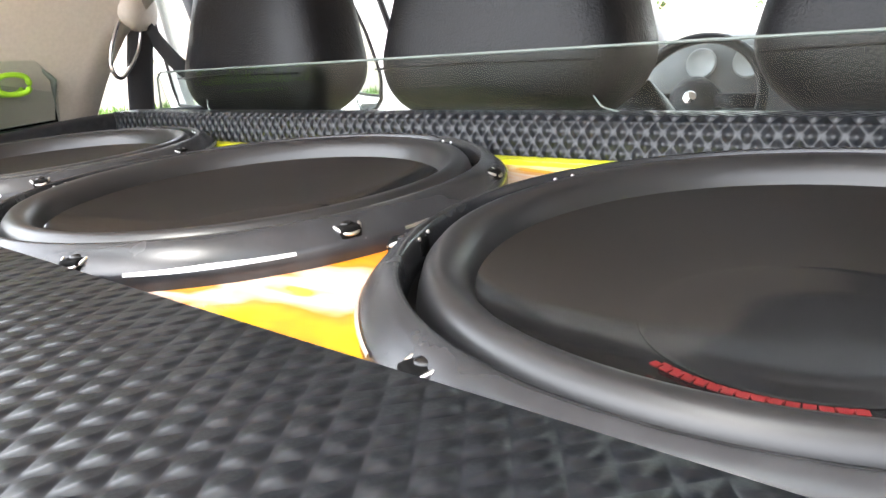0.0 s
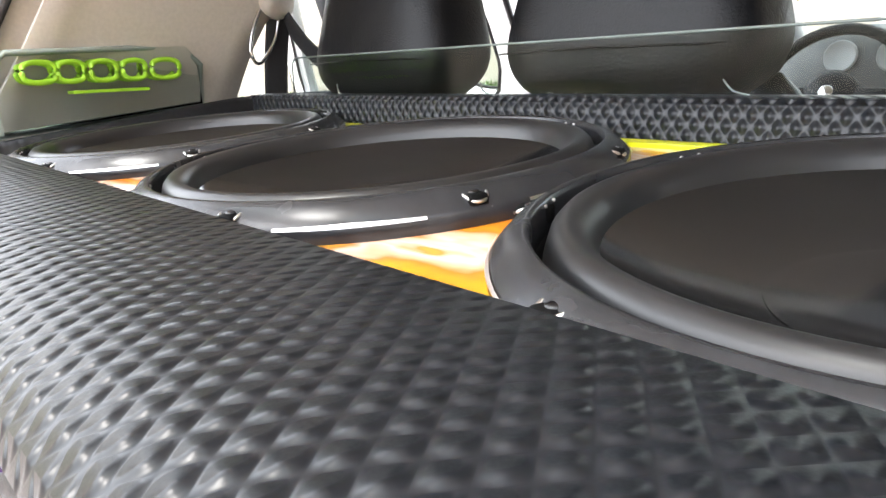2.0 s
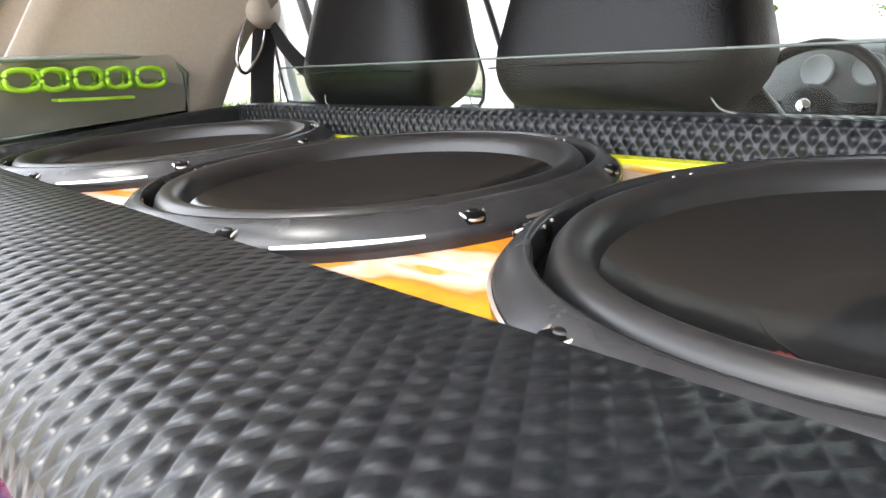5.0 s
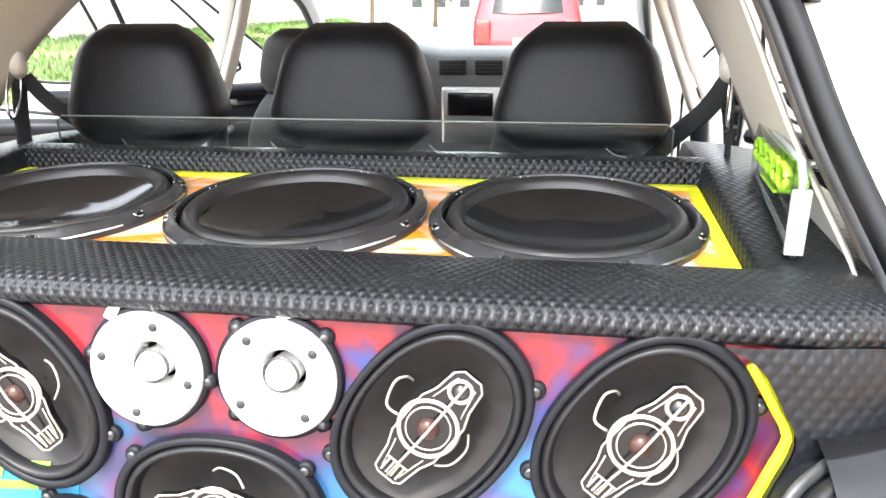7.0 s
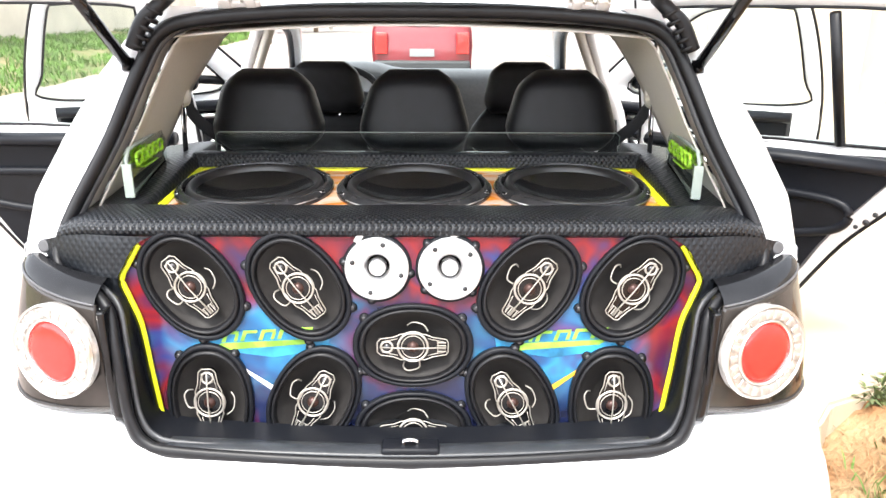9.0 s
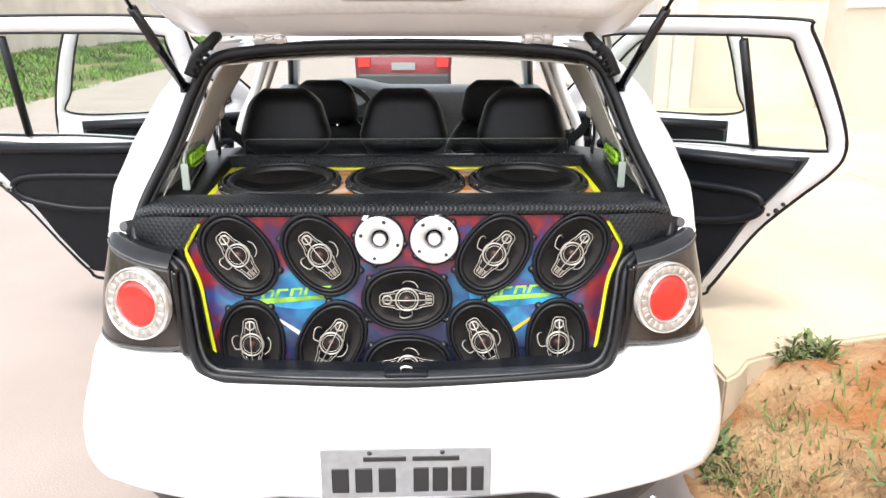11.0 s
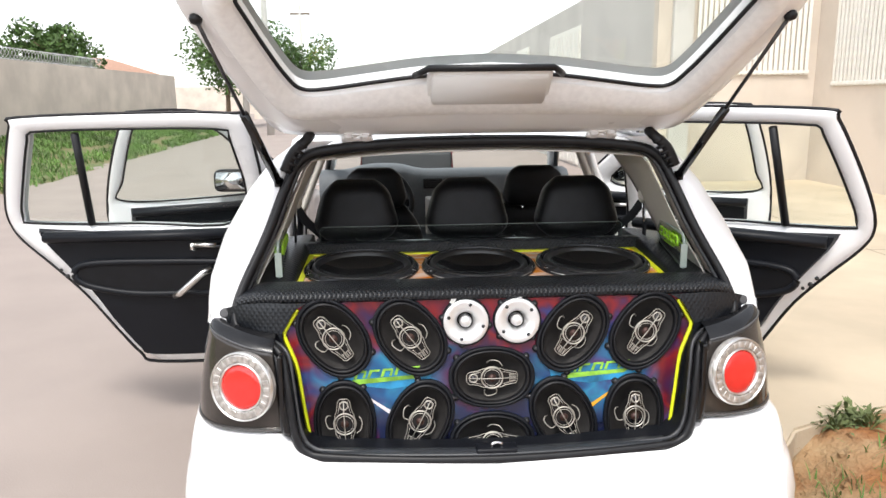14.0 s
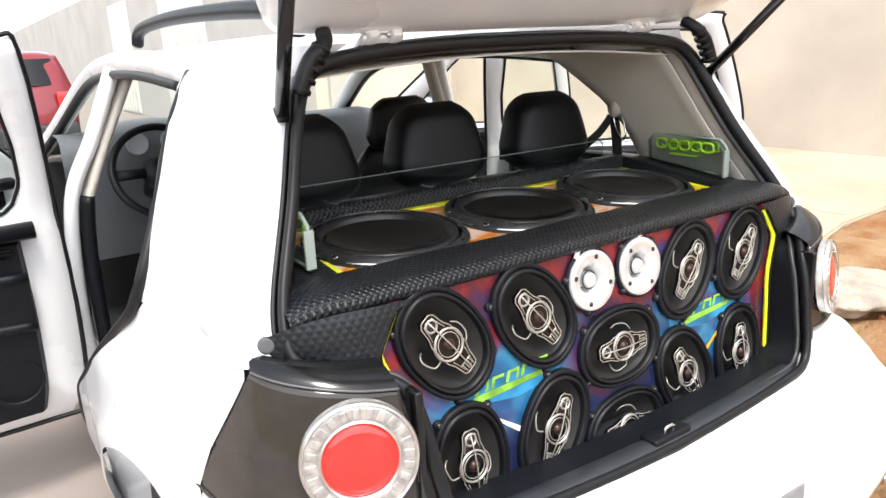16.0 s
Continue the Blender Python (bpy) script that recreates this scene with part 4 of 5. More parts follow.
        bmesh.ops.transform(b, matrix=mm, verts=b.verts)
        o = part("mirror_shell", b, RUBBER, mr)
        b = prism([(-.08, -.045), (.08, -.045), (.085, 0), (.075, .05), (-.075, .05), (-.085, 0)], -.024, -.022)
        bmesh.ops.transform(b, matrix=mm, verts=b.verts)
        o = part("mirror_glass", b, CHROME, mr, "silvered mirror glass")
        o = part("mirror_arm", tube([P(.14, 1.03, -.05), ctr], .022, 8), RUBBER, mr)
    return e


REAR_OUT = [(.02, .32), (.10, .285), (.58, .285), (.66, .34), (.74, .46), (.86, .64), (1.0, .79), (1.11, .90), (1.155, .98), (1.15, 1.08), (1.09, 1.26), (1.02, 1.42), (.98, 1.455), (.5, 1.468), (.12, 1.462), (.045, 1.42), (.01, 1.0), (0, .6)]
REAR_WIN = [(.125, .985), (.13, 1.36), (.16, 1.395), (.5, 1.402), (.92, 1.395), (.965, 1.36), (1.07, 1.10), (1.09, 1.01), (1.06, .985), (.6, .972)]
FRONT_OUT = [(.02, .32), (.10, .285), (1.0, .285), (1.07, .34), (1.10, .7), (1.10, 1.0), (1.06, 1.25), (1.0, 1.44), (.95, 1.465), (.70, 1.468), (.50, 1.42), (.28, 1.24), (.06, 1.04), (0, .95), (0, .6)]
FRONT_WIN = [(.22, 1.0), (.30, 1.12), (.50, 1.33), (.66, 1.40), (.92, 1.40), (.965, 1.36), (1.02, 1.1), (1.03, .99), (.6, .972)]
door(-1, (-.85, 1.55), 89, REAR_OUT, REAR_WIN, 1.0, "open white rear door with a black inner trim panel")
door(1, (.845, 1.65), 46, REAR_OUT, REAR_WIN, .915, "half open white rear door with a black inner trim panel")
door(-1, (-.85, 2.67), 63, FRONT_OUT, FRONT_WIN, 1.0, "open white front door with a black wing mirror", True)
door(1, (.85, 2.67), 58, FRONT_OUT, FRONT_WIN, 1.0, "open white front door with a black wing mirror", True)


# ---- interior ----
def ctrim(s):
    rows = []
    for z in np.linspace(.97, 1.345, 12):
        xs, ys = seal_at(min(z, 1.355))
        x0 = xs - .028
        ye = interp([(.97, .615), (1.05, .625), (1.13, .648), (1.2, .705), (1.345, .89)], z)[0]
        rows.append([(s * (x0 + (.0 if k == 0 else .012) - .0), ys + .05 + (ye - ys - .05) * k / 8, z) for k in range(9)])
    return grid(rows, thick=.004)


for s in (1, -1):
    cpart("pillar_trim", ctrim(s), TRIM, "grey plastic pillar trim")
    b = tube(smooth_line([(s * .600, .690, 1.150), (s * .575, .715, 1.10), (s * .530, .755, 1.045), (s * .49, .79, .98)], 6), .016, 8, flat=.14, up=(0, 1, 0))
    cpart("seat_belt", b, CLOTH, "black seat belt")
    b = tube(smooth_line([(s * .604, .682, 1.150), (s * .606, .672, 1.08), (s * .606, .665, .99)], 6), .020, 8, flat=.14, up=(1, 0, 0))
    cpart("seat_belt", b, CLOTH, "black seat belt")
    b = revolve([(0, .016), (.020, .015), (.030, .009), (.033, 0), (.033, -.012)], 24, 1.0, 1.35)
    bmesh.ops.transform(b, matrix=pose(s * .606, .684, 1.178, 0, s * -90, 0) @ pose(0, 0, 0, -35, 0, 0), verts=b.verts)
    cpart("belt_guide", b, TRIM, "pale plastic belt guide")
    b = tube(smooth_line([(s * .596, .660, 1.185), (s * .594, .632, 1.13), (s * .592, .625, 1.095), (s * .594, .640, 1.083), (s * .598, .668, 1.115), (s * .600, .680, 1.148)], 5), .003, 6)
    cpart("guide_loop", b, CHROME)
    cpart("side_lining", box(min(s * .70, s * .72), .32, .25, max(s * .70, s * .72), 1.0, .97, .004), CARPET, smooth=False)


def pad(w0, w1, h, d, lean=0.0, n=20, round_=.35, egg=.06):
    """A cushion: bottom width w0, top width w1, height h, depth d."""
    rows = []
    for i in range(n + 1):
        f = i / n
        e = 1 - abs(2 * f - 1) ** 6
        w = (w0 + (w1 - w0) * f ** 1.3) / 2 * (1 - .36 * max(0, (f - .74) / .26) ** 2) * (1 - egg * max(0, (.36 - f) / .36) ** 2)
        dd = d / 2 * (max(.02, e) ** .5) * (1 - .25 * f)
        row = []
        for k in range(28):
            a = 2 * math.pi * k / 28
            c, s = math.cos(a), math.sin(a)
            row.append((w * math.copysign(abs(c) ** round_, c), lean * f + dd * math.copysign(abs(s) ** .6, s), h * f))
        rows.append(row)
    b = grid(rows, closed_v=True)
    b.verts.ensure_lookup_table()
    b.faces.new([b.verts[k] for k in range(28)])
    b.faces.new([b.verts[n * 28 + k] for k in range(28)])
    return b


rear = empty("rear_seat", pose(0, .92, .25), "black leather rear bench seat with three headrests", "seat")
part("backrest", box(-.66, -.12, .12, .66, .04, .73, .04, 4), LEATHER, rear)
part("seat_cushion", box(-.64, .05, .0, .64, .55, .22, .05, 4), LEATHER, rear)
for x in (-.402, -.012, .381):
    h = part("headrest", pad(.322, .205, .217, .155, .015, round_=.55, egg=.42), LEATHER, rear, "broad black leather headrest", at=pose(x, -.172, .770))
    b = tube([(-.130, -.060, .058), (0, -.0735, .060), (.130, -.060, .058)], .0011, 5)
    part("seam", b, LEATHER, h)
    for q in (-.06, .06):
        part("post", tube([(q, .01, -.06), (q, .01, .03)], .006, 8), CHROME, h)


def front_seat(x, label):
    e = empty("front_seat", pose(x, 1.62, .25), label, "seat", "front seats")
    part("backrest", pad(.50, .42, .68, .15, -.10, round_=.5), LEATHER, e, at=pose(0, .06, .10))
    part("seat_cushion", box(-.25, .04, .0, .25, .52, .18, .05, 4), LEATHER, e)
    h = part("headrest", pad(.31, .23, .19, .11, -.01, round_=.5, egg=.25), LEATHER, e, at=pose(0, -.06, .765))
    for q in (-.05, .05):
        part("post", tube([(q, 0, -.06), (q, 0, .03)], .006, 8), CHROME, h)


front_seat(-.37, "black leather driver's seat behind the steering wheel")
front_seat(.37, "black leather front passenger seat")

PALED = mat("pale_dial", (.32, .34, .36), .4)
GREYD = mat("grey_dashboard", (.11, .12, .13), .6, vary=.08, scale=80, bump=.25, bscale=700)
dash = empty("dashboard", pose(0, 2.48, .9), "dark grey dashboard with vents and a silver radio panel", "dashboard")
rows = []
for x in np.linspace(-.72, .72, 25):
    hump = .035 * math.exp(-((x + .36) / .17) ** 4)
    rows.append([(x, y, z + (hump if z > .1 else 0)) for y, z in ((.40, .09), (.26, .17), (.08, .205), (-.05, .20), (-.10, .17), (-.10, .06), (-.06, -.05), (.05, -.35))])
part("dash_body", grid(rows), GREYD, dash)
for x in (-.07, .07):
    part("air_vent", box(x - .055, -.118, .105, x + .055, -.095, .165, .008), INK, dash)
    for k in range(4):
        part("vent_slat", box(x - .05, -.122, .112 + .013 * k, x + .05, -.108, .116 + .013 * k), PLASTIC, dash, smooth=False)
for x in (-.43, -.29):
    part("dial", revolve([(0, .004), (.040, .004), (.044, .008), (.047, 0)], 24), PALED, dash, "pale round dial", at=pose(x, -.108, .150, 78))
part("radio_panel", box(-.115, -.128, -.16, .115, -.09, .06, .01), SILVER, dash)
part("radio", box(-.09, -.134, -.05, .09, -.12, .04, .006), GLOSSB, dash)
part("gear_console", box(-.10, -.45, -.55, .10, -.05, -.20, .03, 3), PLASTIC, dash)
wheel_e = empty("steering_wheel", pose(-.385, 2.20, .950, 65), "black steering wheel with a round silver badge", "steering wheel")
ring_pts = [(.190 * math.cos(2 * math.pi * k / 40), .190 * math.sin(2 * math.pi * k / 40), 0) for k in range(40)]
part("wheel_rim", tube(ring_pts, .016, 10, closed=True), LEATHER, wheel_e)
part("wheel_hub", revolve([(0, .03), (.04, .028), (.07, .01), (.075, -.03)], 28), PLASTIC, wheel_e)
part("badge", revolve([(0, .034), (.016, .033), (.02, .028)], 20), CHROME, wheel_e)
for a in (0, 180, 270):
    part("spoke", tube([(.06 * math.cos(radians(a)), .06 * math.sin(radians(a)), .005), (.18 * math.cos(radians(a)), .18 * math.sin(radians(a)), 0)], .022, 8, flat=.4), PLASTIC, wheel_e)
part("column", tube([(0, 0, -.02), (0, 0, -.26)], .04, 12), PLASTIC, wheel_e)
for x in (-.065, .065):
    g = part("gauge", revolve([(0, .002), (.05, .002), (.052, .012), (.056, .012), (.056, 0)], 28), mat("gauge_face", (.24, .25, .27), .4), wheel_e, at=pose(x, .10, -.19, -10))


# ---- loudspeaker box ----
LEAN = math.degrees(math.atan(.12))


def panel_y(z):
    return .10 + .12 * (z - .6)


spbox = empty("speaker_box", pose(0, .4, .6), "black vinyl speaker box with an airbrushed front in the boot", "speaker box")


def bpart(name, bm, m, label="", smooth=True, uv=None):
    o = part(name, bm, m, spbox, label, smooth)
    o.matrix_parent_inverse = spbox.matrix_basis.inverted()
    if uv:
        uv_by(o, uv)
    return o


# front board, rounded over the front edge
prof = [(.254, .972), (.252, .996), (.247, 1.001), (.20, 1.002), (.165, 1.002), (.145, 1.0), (.132, .996), (.124, .989), (.121, .980), (.124, .972), (.132, .967), (.150, .965)]
run = [0]
for a, c in zip(prof, prof[1:]):
    run.append(run[-1] + math.hypot(a[0] - c[0], a[1] - c[1]))
xs = np.linspace(-.70, .70, 90)


def droop(x):
    a = max(0, abs(x) - .60)
    return 2.2 * a * a, .35 * a


rows = [[(x, y + droop(x)[1], z - droop(x)[0]) for y, z in prof] for x in xs]
b = grid(rows)
fb = bpart("front_board", b, VINYL, "board wrapped in diamond-embossed black vinyl")
lay = fb.data.uv_layers.new(name="UVMap")
np_ = len(prof)
for lp in fb.data.loops:
    k = lp.vertex_index
    lay.data[lp.index].uv = (xs[k // np_], run[k % np_])
# vinyl face round the panel
YEL = [(.500, .972), (.533, .953), (.556, .915), (.570, .884), (.555, .84), (.538, .79), (.524, .69), (.508, .585)]
for s in (1, -1):
    rows = []
    for x, z in [(p.x, p.y) for p in smooth_line([(a, c, 0) for a, c in YEL], 5)]:
        xo = interp([(.56, .56), (.85, .585), (.88, .70), (.93, .735), (.975, .74)], z)[0]
        zz = z
        row = []
        for k in range(10):
            f = k / 9
            xx = x + (xo - x) * f
            d1, d2 = droop(xx)
            row.append((s * xx, panel_y(zz) - .030 + .06 * f * f, zz - (d1 * .6 if z > .9 else 0)))
        rows.append(row)
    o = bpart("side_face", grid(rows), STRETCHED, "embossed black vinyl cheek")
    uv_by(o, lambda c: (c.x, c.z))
    ln = [(s * (p.x - .004), panel_y(p.y) - .018, p.y) for p in smooth_line([(a, c, 0) for a, c in YEL[1:]], 6)]
    bpart("yellow_trim", tube(ln, .0055, 6, flat=1.3), YELLOW, "bright yellow edge strip")
    rows = [[(s * (p[0] - .006), p[1] + .002, p[2]), (s * (p[0] - .008), p[1] + .05, p[2])] for p in [(abs(l[0]) + .008, l[1] - .014, l[2]) for l in ln]]
    bpart("panel_return", grid(rows), PLASTIC)
SPK = [(-.432, .870, 128), (-.222, .868, 128), (.231, .867, 52), (.435, .867, 52), (.002, .749, 180), (-.408, .632, 92), (-.200, .633, 62), (.203, .631, 118), (.404, .627, 88), (.002, .566, 180)]
holes = []
for x, z, a in SPK:
    c, s_ = math.cos(radians(a)), math.sin(radians(a))
    holes.append([(x + c * .106 * math.cos(k * math.pi / 16) - s_ * .073 * math.sin(k * math.pi / 16), z + s_ * .106 * math.cos(k * math.pi / 16) + c * .073 * math.sin(k * math.pi / 16)) for k in range(32)])
for x in (-.068, .075):
    holes.append([(x + .05 * math.cos(k * math.pi / 10), .906 + .05 * math.sin(k * math.pi / 10)) for k in range(20)])
b = sheet_with_holes([(-.60, .45), (.60, .45), (.60, .978), (-.60, .978)], holes, lambda x, z: (x, panel_y(z) + .003, z), .012)
bpart("front_panel", b, ART, "glossy airbrushed panel in red, purple and blue", smooth=False)
# baffle under the subwoofers, side shelves and rear rim
BT = .07


def baf(y):
    return .979 + BT * (y - .24)


SUBS = [(-.368, .418), (-.003, .418), (.359, .418)]
NOTCHES = (-20, -20, -22.5)
b = sheet_with_holes([(-.56, .235), (.56, .235), (.56, .605), (-.56, .605)], [[(x + .158 * math.cos(k * math.pi / 20), y + .158 * math.sin(k * math.pi / 20)) for k in range(40)] for x, y in SUBS], lambda x, y: (x, y, baf(y)), .014)
bpart("baffle", b, ORANGE, "marbled yellow, orange and white baffle", smooth=False)
RIM = 1.038
rows = [[(x, y, z) for x in np.linspace(-.57, .57, 40)] for y, z in ((.600, .985), (.602, RIM - .006), (.606, RIM), (.64, RIM + .001), (.664, RIM - .002), (.668, .9))]
o = bpart("rear_rim", grid(rows), VINYL, "embossed vinyl rear rim")
uv_by(o, lambda c: (c.x, c.y + c.z))
bpart("yellow_strip", box(-.552, .578, baf(.59) - .004, .552, .599, baf(.59) + .003, .001), YELLOW, "bright yellow painted border", smooth=False)
for s in (1, -1):
    rows = []
    for y in np.linspace(.235, .80, 14):
        zt = float(np.interp(y, (.235, .30, .6, .8), (.996, 1.004, RIM, RIM)))
        zb = baf(min(y, .60)) - .002
        rows.append([(s * .553, y, zb), (s * .558, y, zt - .006), (s * .564, y, zt), (s * .62, y, zt - .004), (s * .70, y, zt - .016), (s * .745, y, zt - .04)])
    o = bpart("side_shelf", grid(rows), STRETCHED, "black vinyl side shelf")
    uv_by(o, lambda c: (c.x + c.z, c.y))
    bpart("yellow_strip", grid([[(s * (.535 + .017 * k), y, baf(y) + .0035 - (.004 if k in (0, 1) and q else 0)) for k, q in ((0, 1), (0, 0), (1, 0), (1, 1))] for y in (.24, .42, .577)]), YELLOW, "bright yellow painted border", smooth=False)
bpart("carcass", box(-.55, .20, .26, .55, .78, .90), CARPET, smooth=False)
bpart("floor_mat", box(-.50, -.005, .555, .50, .12, .572, .004), SILLM, smooth=False)


# graffiti marks on the panel: bars and swooshes
def panel_poly(pts, m, lift=.0035, name="painted_mark"):
    b = bmesh.new()
    b.faces.new([b.verts.new((x, panel_y(z) - .0098 - lift * .4, z)) for x, z in pts])
    return bpart(name, b, m, smooth=False)


CYAN = mat("cyan_print", (.022, .20, .38), .3, vary=.5, scale=14)
WHITEP = mat("white_print", (.75, .7, .72), .3)
ORP = mat("orange_print", (.8, .4, .03), .3)
LIME = mat("lime_print", (.22, .46, .05), .35, vary=.35, scale=30)
for s in (1, -1):
    # slanted lime strokes that stand in for the painted name
    x0, z0 = s * .295 - .098, .748
    panel_poly([(x0, z0 - .012), (x0 + .18, z0 + .002), (x0 + .196, z0 + .013), (x0 + .010, z0 + .004)], LIME, .0045)
    for k in range(5):
        q, zz = x0 + .012 + .037 * k, z0 + .0022 * k
        panel_poly([(q, zz + .006), (q + .008, zz + .006), (q + .016, zz + .028), (q + .008, zz + .028)], LIME, .0055)
        panel_poly([(q + .008, zz + .022), (q + .034, zz + .023), (q + .036, zz + .029), (q + .010, zz + .028)], LIME, .0065)
        if k % 2 == 0:
            panel_poly([(q + .024, zz + .008), (q + .031, zz + .008), (q + .036, zz + .024), (q + .030, zz + .024)], LIME, .006)
    panel_poly([(s * .40, .738), (s * .40, .772), (s * .30, .778), (s * .165, .768), (s * .17, .738), (s * .28, .722)], CYAN, .0015)
    panel_poly([(s * .360, .715), (s * .322, .690), (s * .268, .655), (s * .284, .652), (s * .326, .684)], WHITEP if s < 0 else ORP, .005)


# ---- loudspeakers ----
def superell(a, b, k, e=.92):
    c, s = math.cos(k), math.sin(k)
    return a * math.copysign(abs(c) ** e, c), b * math.copysign(abs(s) ** e, s)


def oval_speaker():
    e = new("oval_speaker")
    n, A, B = 56, .121, .0865

    def rings(prof):
        rows = []
        for r, z in prof:
            rows.append([(*superell(A * r, B * r, 2 * math.pi * k / n), z) for k in range(n)])
        return rows
    fl = grid(rings([(1.0, -.004), (1.0, .006), (.985, .010), (.93, .011), (.905, .008), (.89, .002)]), closed_v=True)
    for a in (38, 142, 218, 322):
        x, y = superell(A * 1.0, B * 1.0, radians(a))
        ear = revolve([(0, .0035), (.0080, .0035), (.0098, .0015), (.0105, -.004)], 16)
        bmesh.ops.transform(ear, matrix=pose(x, y, 0), verts=ear.verts)
        fl = join(fl, ear)
    part("flange", fl, PLASTIC, e)
    part("surround", grid(rings([(.90, .004), (.875, .011), (.845, .0135), (.815, .011), (.79, .003), (.785, -.002)]), closed_v=True), RUBBER, e)
    part("cone", grid(rings([(.79, .0), (.77, -.003), (.60, -.017), (.45, -.027), (.36, -.033), (.30, -.036), (.02, -.036)]), closed_v=True), CONE, e)
    for a in (38, 142, 218, 322):
        x, y = superell(A * 1.0, B * 1.0, radians(a))
        sc = revolve([(0, .003), (.0025, .0035), (.005, .003), (.006, 0)], 12)
        part("screw", sc, DARKM, e, at=pose(x, y, .0045))
    # bridge with its tweeters
    plate = [(-.070, .010), (-.066, .016), (-.040, .020), (-.024, .0265), (.024, .0265), (.040, .020), (.064, .017), (.071, .010), (.071, -.010), (.064, -.017), (.040, -.020), (.024, -.0265), (-.024, -.0265), (-.040, -.020), (-.066, -.016), (-.070, -.010)]
    b = bmesh.new()
    f = b.faces.new([b.verts.new((x, y, .004)) for x, y in plate])
    r = bmesh.ops.extrude_face_region(b, geom=[f])
    bmesh.ops.translate(b, verts=[v for v in r["geom"] if isinstance(v, bmesh.types.BMVert)], vec=(0, 0, .009))
    br = part("bridge", b, GLOSSB, e, "black bridge with silver outlines", smooth=False)
    part("outline", tube([(x, y, .0135) for x, y in plate], .0012, 6, closed=True), WIRE, br)
    for q in (1, -1):
        part("inner_line", tube([(-.062, q * .0105, .0133), (-.040, q * .0150, .0133), (-.030, q * .0175, .0133)], .0009, 5), WIRE, br)
        part("inner_line", tube([(.030, q * .0175, .0133), (.040, q * .0150, .0133), (.062, q * .0105, .0133)], .0009, 5), WIRE, br)
    part("mid_ring", revolve([(.0265, .011), (.0285, .0160), (.0305, .0160), (.0325, .011)], 40), WIRE, br)
    part("inner_ring", revolve([(.0215, .012), (.0225, .0150), (.0240, .012)], 36), WIRE, br)
    part("mid_cone", revolve([(.0265, .013), (.020, .010), (.013, .006)], 28), CONE, br)
    part("mid_dome", revolve([(0, .021), (.006, .020), (.011, .0155), (.013, .008)], 24), COPPER, br)
    part("centre_bar", tube([(-.066, 0, .0150), (-.03, 0, .0205), (0, 0, .0235), (.03, 0, .0205), (.066, 0, .0150)], .0015, 6), WIRE, br)
    part("tweeter_ring", revolve([(.0090, .012), (.0105, .0152), (.0120, .0152), (.0135, .012)], 24), WIRE, br, at=pose(.052, 0, .001))
    part("tweeter_dome", revolve([(0, .0165), (.004, .0155), (.007, .012)], 14), DARKM, br, at=pose(.052, 0, .001))
    for y in (-.009, -.003, .003, .009):
        part("grille_bar", box(-.066, y - .0011, .0125, -.050, y + .0011, .0147, .0004, 1), WIRE, br, smooth=False)
    part("cross_bar", box(-.0505, -.0125, .0125, -.0485, .0125, .0143, .0004, 1), WIRE, br, smooth=False)
    part("lead_wire", tube(smooth_line([(-.012, .030, .006), (-.012, .046, .004), (.010, .054, .0), (.020, .048, -.006), (.018, .040, -.014)], 5), .0016, 6), WIRE, e)
    part("lead_wire", tube(smooth_line([(-.030, -.030, .006), (-.020, -.043, .002), (.0, -.046, -.004), (.012, -.038, -.010)], 5), .0014, 6), WIRE, e)
    return e


def on_panel(x, z, turn):
    return pose(x, panel_y(z) - .012, z, 90 - LEAN) @ pose(0, 0, 0, 0, 0, turn)


lab = {52: "slanting black oval coaxial speaker with a silver-lined bridge", 128: "slanting black oval coaxial speaker with a silver-lined bridge", 180: "black oval coaxial speaker lying level, with a silver-lined bridge"}
first = None
for x, z, a in SPK:
    if first is None:
        first = oval_speaker()
        first.matrix_basis = on_panel(x, z, a)
        o = first
    else:
        o = copy_thing(first, on_panel(x, z, a))
    tagged(o, lab.get(a, "black oval coaxial speaker with a silver-lined bridge, near the sill"), "speaker", "coaxial speakers in the box")


def horn_tweeter():
    e = new("horn_tweeter")
    b = revolve([(.068, -.004), (.068, .004), (.065, .006), (.054, .006)], 40)
    for a in (20, 110, 200, 290):
        q = revolve([(0, .005), (.008, .005), (.010, -.002)], 12)
        bmesh.ops.transform(q, matrix=pose(.066 * math.cos(radians(a)), .066 * math.sin(radians(a)), 0), verts=q.verts)
        b = join(b, q)
    part("back_flange", b, PLASTIC, e, "black back flange")
    part("horn", revolve([(.0625, .0), (.0625, .010), (.060, .013), (.050, .012), (.040, .010), (.030, .003), (.024, -.010), (.022, -.03)], 48), ALU, e, "bright aluminium horn")
    part("bullet", revolve([(0, .009), (.008, .0085), (.0145, .005), (.017, -.004), (.017, -.03)], 28), ALU, e)
    part("bullet_ring", revolve([(.0172, -.002), (.0185, .001), (.020, -.002)], 28), DARKM, e)
    for a in (15, 105, 195, 285):
        part("screw_hole", revolve([(0, .0016), (.0042, .0012), (.0050, 0)], 14), INK, e, at=pose(.049 * math.cos(radians(a)), .049 * math.sin(radians(a)), .0125))
    for a in (20, 110, 200, 290):
        part("screw", revolve([(0, .002), (.004, .0015), (.005, 0)], 10), DARKM, e, at=pose(.066 * math.cos(radians(a)), .066 * math.sin(radians(a)), .005))
    part("label_bar", box(.025, .054, .006, .045, .066, .0075), ALU, e, smooth=False)
    return e


